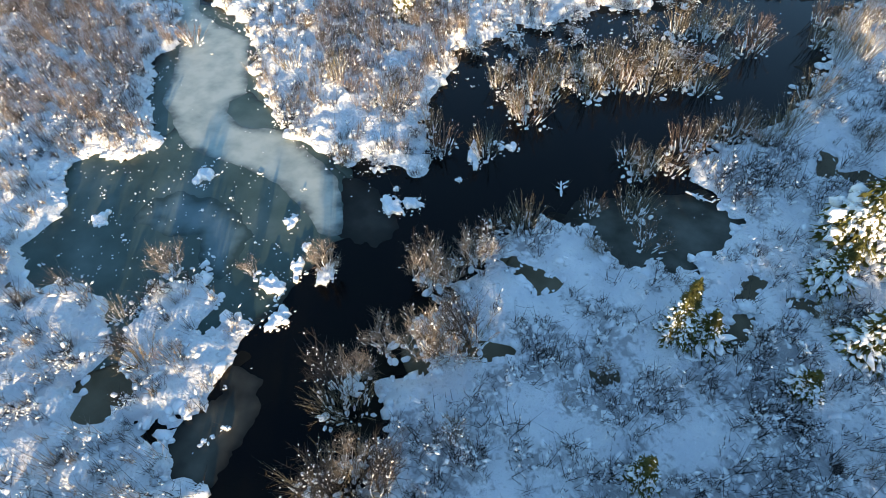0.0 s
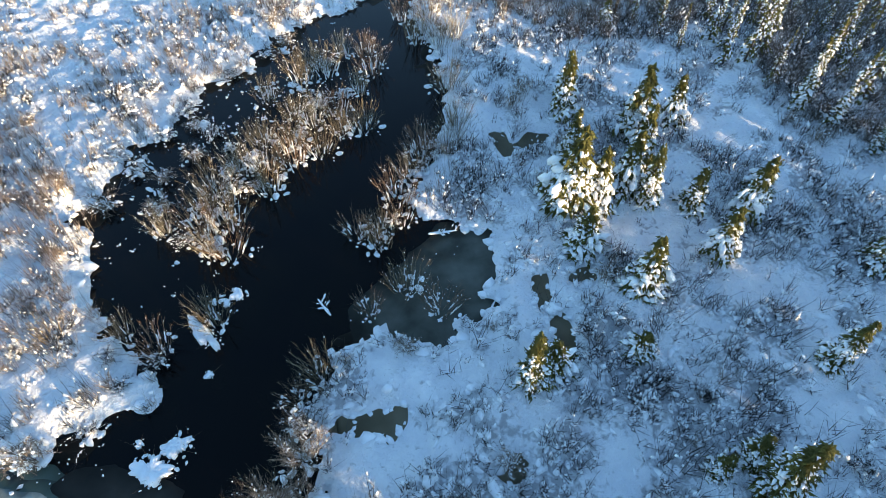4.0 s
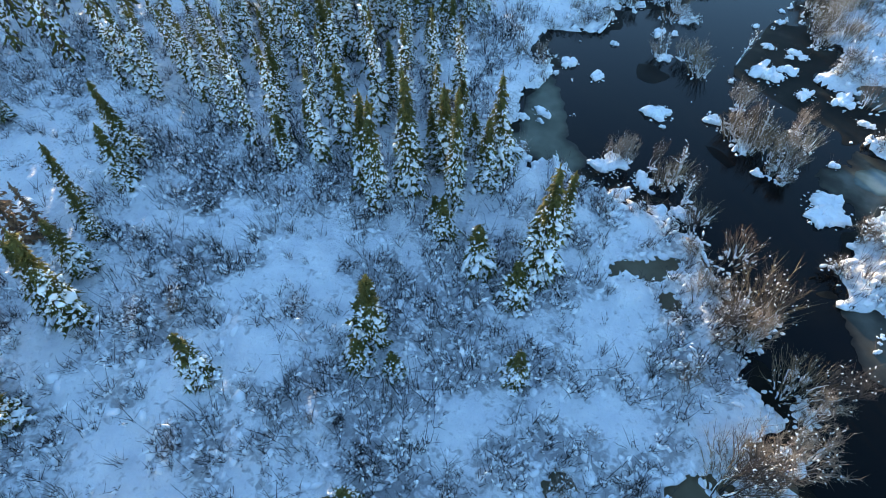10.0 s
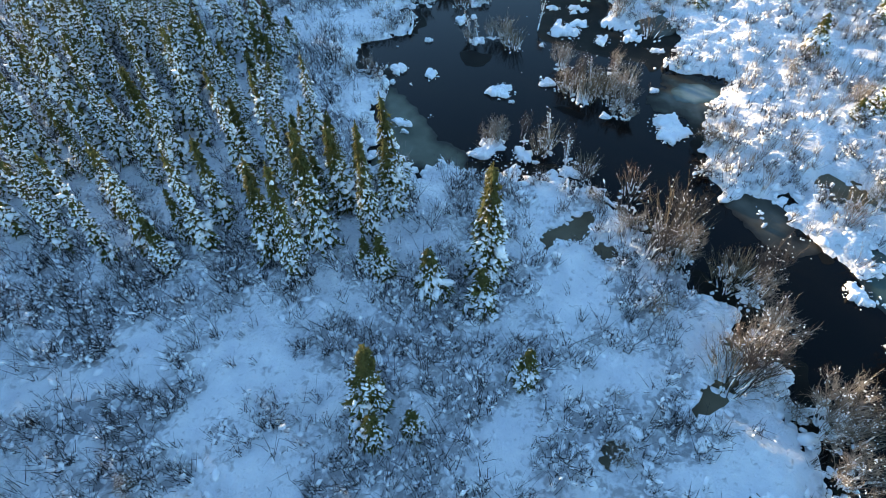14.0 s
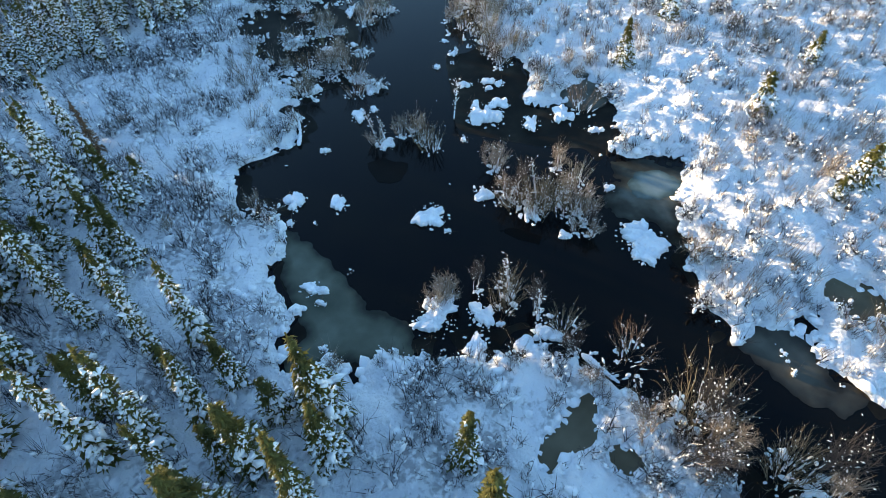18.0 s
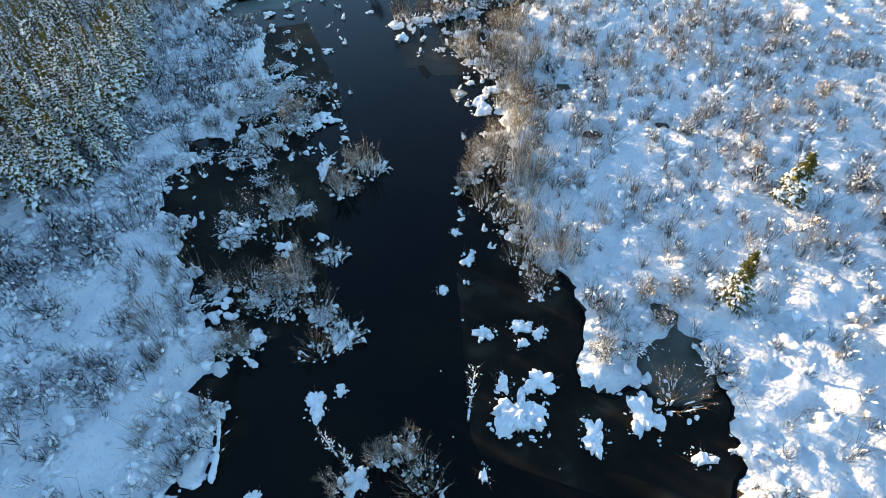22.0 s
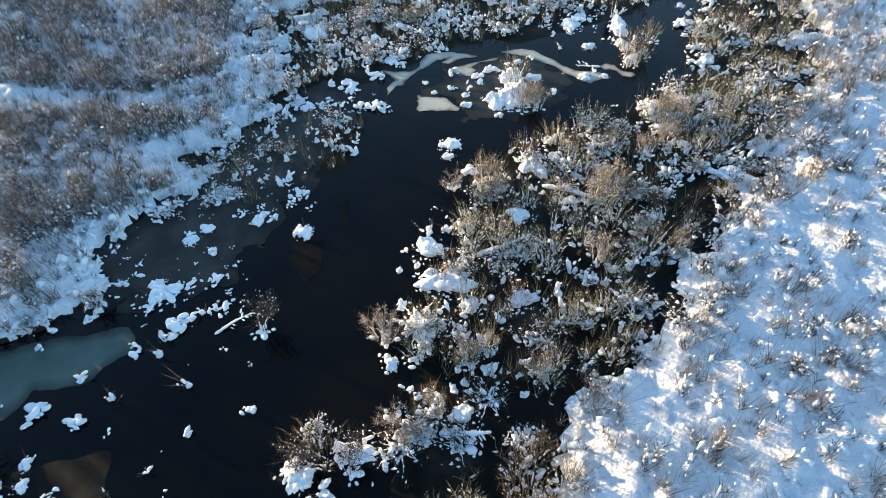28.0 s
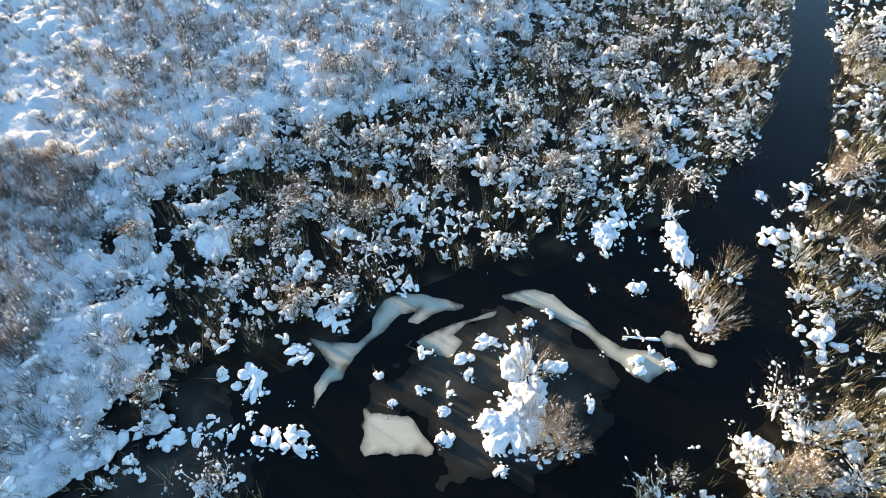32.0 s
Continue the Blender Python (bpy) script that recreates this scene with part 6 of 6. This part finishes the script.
brush("marsh_brush", x[ok], y[ok], r, 0.75, TWIG_DULL, "snow-laden brush and dead sedge standing in dark marsh water", stems=6, twigs=1, snow=9, snow_size=1.25, thin=0.015, spread=0.6, lump=BALL1, simple=True)
x, y, r = scatter(70000, 117)
ok = (inside(x, y, REEDS) | ((y < -84) & (wet_distance(x, y) < 0) & (distance(x, y, ISLE) > 0) & (near_route(x, y) < 30))) & (r.rand(len(x)) < np.where(y < -84, 0.9, np.where((x > -13) & (y > -64), 0.14, 0.5))) & (to_line(x, y, CHANNEL) > 2.6) & (to_line(x, y, CHANNEL_WEST) > 1.8) & (to_line(x, y, CHANNEL_EAST) > 1.4)
brush("dry_sedge", x[ok], y[ok], r, 1.05, STRAW, "dry straw-coloured sedge and willow shoots in the marsh", stems=8, twigs=0, snow=1, spread=0.35, thin=0.011)


# ---- spruces ----
def spruce_parts(r, tall, wide, whorls, boughs, snowy, taper=1.0, depth=3):
    """Trunk, drooping boughs of many needle clumps, and snow pads on the boughs."""
    t = np.linspace(0.06, 0.97, whorls)
    t = np.repeat(t, boughs) + r.normal(0, 0.012, whorls * boughs)
    n = len(t)
    az = r.uniform(0, 6.283, n)
    reach = wide * (0.10 + 0.95 * (1 - t) ** taper) * r.uniform(0.5, 1.25, n)
    at, size, yaw, pitch, pads = [], [], [], [], []
    for k, s in ((0.32, 1.0), (0.70, 0.95), (1.0, 0.6))[:depth]:
        droop = -0.10 * reach * k - 0.28 * reach * k * k
        j = r.normal(0, 0.05, (n, 3))
        c = np.stack([reach * k * np.cos(az), reach * k * np.sin(az), t * tall + droop], -1) + j
        at.append(c)
        size.append(np.stack([reach * 0.26 + 0.05, s * (0.045 + 0.11 * reach), 0.03 + 0.075 * reach], -1) * r.uniform(0.65, 1.25, (n, 1)))
        yaw.append(az + r.normal(0, 0.35, n))
        pitch.append(-0.25 - 0.55 * k + r.normal(0, 0.18, n))
        pads.append(r.rand(n) < 1.05 * snowy * np.clip((1.75 if depth > 2 else 2.05) - 2.2 * t, 0.03, 1) * (0.35 + 0.65 * k))
    at, size, yaw, pitch, pads = np.concatenate(at), np.concatenate(size), np.concatenate(yaw), np.concatenate(pitch), np.concatenate(pads)
    green = lumps(r, at, size, yaw, pitch, OCTA, 0.35)
    # hanging twig ends give the boughs a feathered edge
    tw = np.repeat(np.arange(len(at)), 2 if whorls > 15 else 0)
    ta = at[tw] + r.normal(0, 0.3, (len(tw), 3)) * size[tw]
    turn = yaw[tw] + r.normal(0, 0.7, len(tw))
    tl = (0.10 + 1.0 * size[tw, 0]) * r.uniform(0.5, 1.2, len(tw))
    tb = ta + np.stack([tl * np.cos(turn), tl * np.sin(turn), tl * r.uniform(-0.9, 0.1, len(tw))], -1)
    green = merge(green, spikes(ta, tb, 0.035 + 0.02 * tall / 6))
    top = np.stack([np.zeros(5), np.zeros(5), tall * np.linspace(0.93, 1.03, 5)], -1)
    green = merge(green, lumps(r, top, np.tile([0.05, 0.05, 0.14], (5, 1)), np.zeros(5), np.zeros(5), OCTA, 0.3))
    pick = np.repeat(np.flatnonzero(pads), 3 if depth > 2 else 2 if whorls > 20 else 1)
    pads_n = len(pick)
    pa = at[pick] + [0, 0, 1] * (size[pick][:, 2:3] * 0.75 + 0.01) + r.normal(0, 0.6, (pads_n, 3)) * size[pick] * [1, 1, 0.3]
    ps = size[pick] * np.exp(r.normal(-0.85 if depth > 2 else -0.45, 0.5, (pads_n, 1))) * r.uniform(0.75, 1.25, (pads_n, 3)) * [0.8, 1.25, 1.1] + [0, 0, 0.025]
    snow = lumps(r, pa, ps, yaw[pick] + r.normal(0, 0.9, pads_n), pitch[pick] * 0.7, BALL1 if depth > 2 else OCTA, 0.5)
    hs = np.linspace(0, 1, 6)
    path = np.stack([0.04 * np.sin(5 * hs), 0.04 * np.cos(4 * hs), hs * tall * 1.0 - 0.15 * (1 - hs)], -1)[None]
    trunk = tubes(path, (0.016 * tall + 0.01) * (1.05 - hs)[None])
    return trunk, green, snow


def spruce(r, label, needles=NEEDLES, name="spruce_tree", **how):
    trunk, green, snow = spruce_parts(r, **how)
    e = new(name)
    part("trunk", mesh_of("trunk", *trunk, BARK), e)
    part("crown", mesh_of("crown", *green, needles, False), e)
    tagged(part("snow", mesh_of("snow", *snow, SNOW), e, "snow pads on the boughs"), kind="stuff")
    return tagged(e, label, "tree", "spruces in the bog")


r = np.random.RandomState(121)
SLIM = "slender dark green spruce with snow on its boughs, standing in snow"
SPRUCES = [spruce(r, SLIM, tall=6, wide=0.85, whorls=33, boughs=8, snowy=1.05), spruce(r, SLIM, tall=6, wide=0.70, whorls=34, boughs=7, snowy=0.9),
           spruce(r, SLIM, tall=6, wide=0.92, whorls=31, boughs=9, snowy=1.2), spruce(r, SLIM, tall=6, wide=0.62, whorls=34, boughs=7, snowy=1.0)]
YOUNG = [spruce(r, "young slender spruce of a dense stand, dusted with snow", tall=6, wide=0.78, whorls=25, boughs=7, snowy=2.5, depth=2), spruce(r, "young slender spruce of a dense stand, dusted with snow", tall=6, wide=0.62, whorls=26, boughs=6, snowy=2.4, depth=2)]
FAR = [spruce(r, SLIM, tall=6, wide=0.95, whorls=9, boughs=3, snowy=1.5, depth=2), spruce(r, SLIM, tall=6, wide=0.8, whorls=10, boughs=3, snowy=1.4, depth=2), spruce(r, SLIM, tall=6, wide=0.85, whorls=14, boughs=5, snowy=1.5, depth=2), spruce(r, SLIM, tall=6, wide=0.75, whorls=15, boughs=5, snowy=1.5, depth=2)]
BUSHY = [spruce(r, "small broad spruce loaded with heavy snow", tall=3, wide=0.95, whorls=17, boughs=12, snowy=1.7), spruce(r, "small young spruce weighed down by snow", tall=3, wide=0.75, whorls=18, boughs=11, snowy=1.6)]
r = np.random.RandomState(127)
LARCH = spruce(r, "dead rust-brown conifer with bare thin boughs", DEAD_NEEDLES, "dead_conifer", tall=6, wide=0.7, whorls=26, boughs=5, snowy=0.12)
for i, (a, b, h) in enumerate(LARCHES):
    m = pose(a, b, ground_at(a, b)[0] - 0.05, 0, 0, 70 * i) @ Matrix.Diagonal((h / 6, h / 6, h / 6, 1))
    if i:
        copy_thing(LARCH, m).matrix_basis = m
    else:
        LARCH.matrix_basis = m
all_trees = [(a, b, c) for a, b, c in TREES]
r = np.random.RandomState(131)
named = len(all_trees)
for poly, spacing, count, lo, hi in FORESTS:
    p = np.array(poly)
    made = 0
    for _ in range(6000):
        if made >= count:
            break
        a, b = r.uniform(p[:, 0].min(), p[:, 0].max()), r.uniform(p[:, 1].min(), p[:, 1].max())
        if distance(np.array([a]), np.array([b]), poly)[0] < 0 and all((a - q[0]) ** 2 + (b - q[1]) ** 2 > spacing ** 2 for q in all_trees):
            all_trees.append((a, b, r.uniform(lo, hi)))
            made += 1
tz = ground_at([a[0] for a in all_trees], [a[1] for a in all_trees])
first = {}
stand = []
order = sorted(range(named, len(all_trees)), key=lambda q: float(to_line(np.array([all_trees[q][0]]), np.array([all_trees[q][1]]), ROUTE)[0]))
beyond = set(order[max(0, 290 - named):])
for i, ((a, b, h), z) in enumerate(zip(all_trees, tz)):
    wild = i >= named
    broad = not wild and b > 17 and a < 21
    small = (h < 3.6 or broad) and not wild
    kind = YOUNG[i % 2] if wild else BUSHY[i % 2] if small else SPRUCES[i % 4]
    k = h / (3.0 if small else 6.0)
    w = (0.78 * k if broad and k > 1.2 else min(k ** 0.6, 1.08)) * r.uniform(0.85, 1.1)
    k *= r.uniform(1.0, 1.2 if h < 6 else 1.0) if wild else r.uniform(0.88, 1.0)
    m = pose(a, b, z - 0.05, r.normal(0, 2), r.normal(0, 2), r.uniform(0, 360)) @ Matrix.Diagonal((w, w, k, 1))
    if i in beyond:
        stand.append((i % 2 + (2 if distance(np.array([a]), np.array([b]), SEEN)[0] < 3 else 0), m))
    elif kind.name not in first:
        first[kind.name] = True
        kind.matrix_basis = m
    else:
        copy_thing(kind, m).matrix_basis = m


def spruce_stand(name, places, label):
    """The trees past the near ones, joined."""
    raw = []
    for e in FAR:
        for o in e.children:
            v = np.empty(len(o.data.vertices) * 3)
            o.data.vertices.foreach_get("co", v)
            f = np.empty(len(o.data.polygons) * 3, np.int32)
            o.data.polygons.foreach_get("vertices", f)
            raw.append((v.reshape(-1, 3), f.reshape(-1, 3), ("trunk", "crown", "snow").index(o.name.split(".")[0])))
    vs, fs, ms, at = [], [], [], 0
    for which, m in places:
        mm = np.array(m)
        for v, f, slot in raw[which * 3:which * 3 + 3]:
            vs.append(v @ mm[:3, :3].T + mm[:3, 3])
            fs.append(f + at)
            ms.append(np.full(len(f), slot, np.int32))
            at += len(v)
    me = mesh_of(name, np.concatenate(vs), np.concatenate(fs), BARK, False)
    me.materials.append(NEEDLES)
    me.materials.append(SNOW)
    me.polygons.foreach_set("material_index", np.concatenate(ms))
    return tagged(new(name, me), label, "woods", kind="stuff")


# many of these are out of view, added to keep low sun off the snow
spruce_stand("far_spruces", stand, "dense stand of dark snowy spruces beyond the clearing")
for e in FAR:
    for o in e.children:
        bpy.data.objects.remove(o)
    bpy.data.objects.remove(e)


# ---- fallen logs and leaning snags under snow ----
def snag(a, b, rise, thick, label, name="fallen_log"):
    """A bent bare stem from a to b, its far end lifted by rise, with stub branches and snow along the top."""
    a, b = np.array(a), np.array(b)
    h = np.linspace(0, 1, 7)
    long = np.linalg.norm(b - a)
    side = np.array([-(b - a)[1], (b - a)[0]]) / long
    bend = r.normal(0, 0.05) * long
    xy = a + (b - a) * h[:, None] + side * (bend * np.sin(3.1 * h))[:, None]
    z = ground_at(xy[:, 0], xy[:, 1]) * (1 - h) + thick * 0.6 + rise * h
    core = np.concatenate([xy, z[:, None]], 1)
    wood = tubes(core[None], (thick * (1.05 - 0.75 * h))[None])
    n = 10 if rise < 0.8 else 34
    k = r.uniform(0.25, 1, n)
    at = np.stack([np.interp(k, h, core[:, q]) for q in range(3)], -1)
    way = np.concatenate([side[None] * r.choice([-1, 1], (n, 1)) + (b - a) / long * 0.7, r.uniform(0.0, 0.9, (n, 1))], 1) * r.uniform(0.2, 0.7, (n, 1))
    if rise >= 0.8:
        way = np.concatenate([r.normal(0, 0.2, (n, 2)), r.uniform(0.05, 0.6, (n, 1))], 1)
    stubs = tubes(np.stack([at, at + way * 0.5, at + way], 1), np.tile([thick * 0.3, thick * 0.22, 0.006], (n, 1)))
    kb = k
    m = int(10 + 9 * (long + rise))
    k = r.uniform(0, 0.95, m)
    at = np.stack([np.interp(k, h, core[:, q]) for q in range(3)], -1)
    w = (thick * (1.05 - 0.75 * k) * r.uniform(0.7, 1.5, m) + 0.02) * (1.0 if rise < 0.8 else 0.6)
    yaw = np.full(m, math.atan2((b - a)[1], (b - a)[0]))
    snow = lumps(r, at + np.stack([0 * w, 0 * w, 0.6 * w], -1), np.stack([w * 2.2, w, w * 0.75], -1), yaw, np.full(m, math.atan2(rise, long)), BALL2, 0.12)
    bs = r.uniform(0.025, 0.06, n) * (1.0 if rise < 0.8 else 0.6)
    twig_at = np.stack([np.interp(kb, h, core[:, q]) for q in range(3)], -1) + way * r.uniform(0.3, 0.8, (n, 1))
    snow = merge(snow, lumps(r, twig_at, np.stack([bs * 3, bs, bs * 0.8], -1), np.arctan2(way[:, 1], way[:, 0]), 0.6 * np.arctan2(way[:, 2], np.hypot(way[:, 0], way[:, 1])), BALL1, 0.25))
    e = new(name)
    part("stem", mesh_of("stem", *wood, BARK), e)
    tagged(part("brushwood", mesh_of("brushwood", *stubs, BARK), e, "thin bare stub branches"), kind="stuff")
    tagged(part("snow", mesh_of("snow", *snow, SNOW), e, "snow lying along the stem"), kind="stuff")
    return tagged(e, label, "log" if name == "fallen_log" else "dead tree")


for x0, y0, x1, y1, rise, thick in LOGS:
    if rise < 0.8:
        snag((x0, y0), (x1, y1), rise, thick, "snow-covered fallen log lying at the water's edge")
    else:
        snag((x0, y0), (x1, y1), rise, thick, "bare dead trunk leaning over the water, coated in snow", "dead_tree")
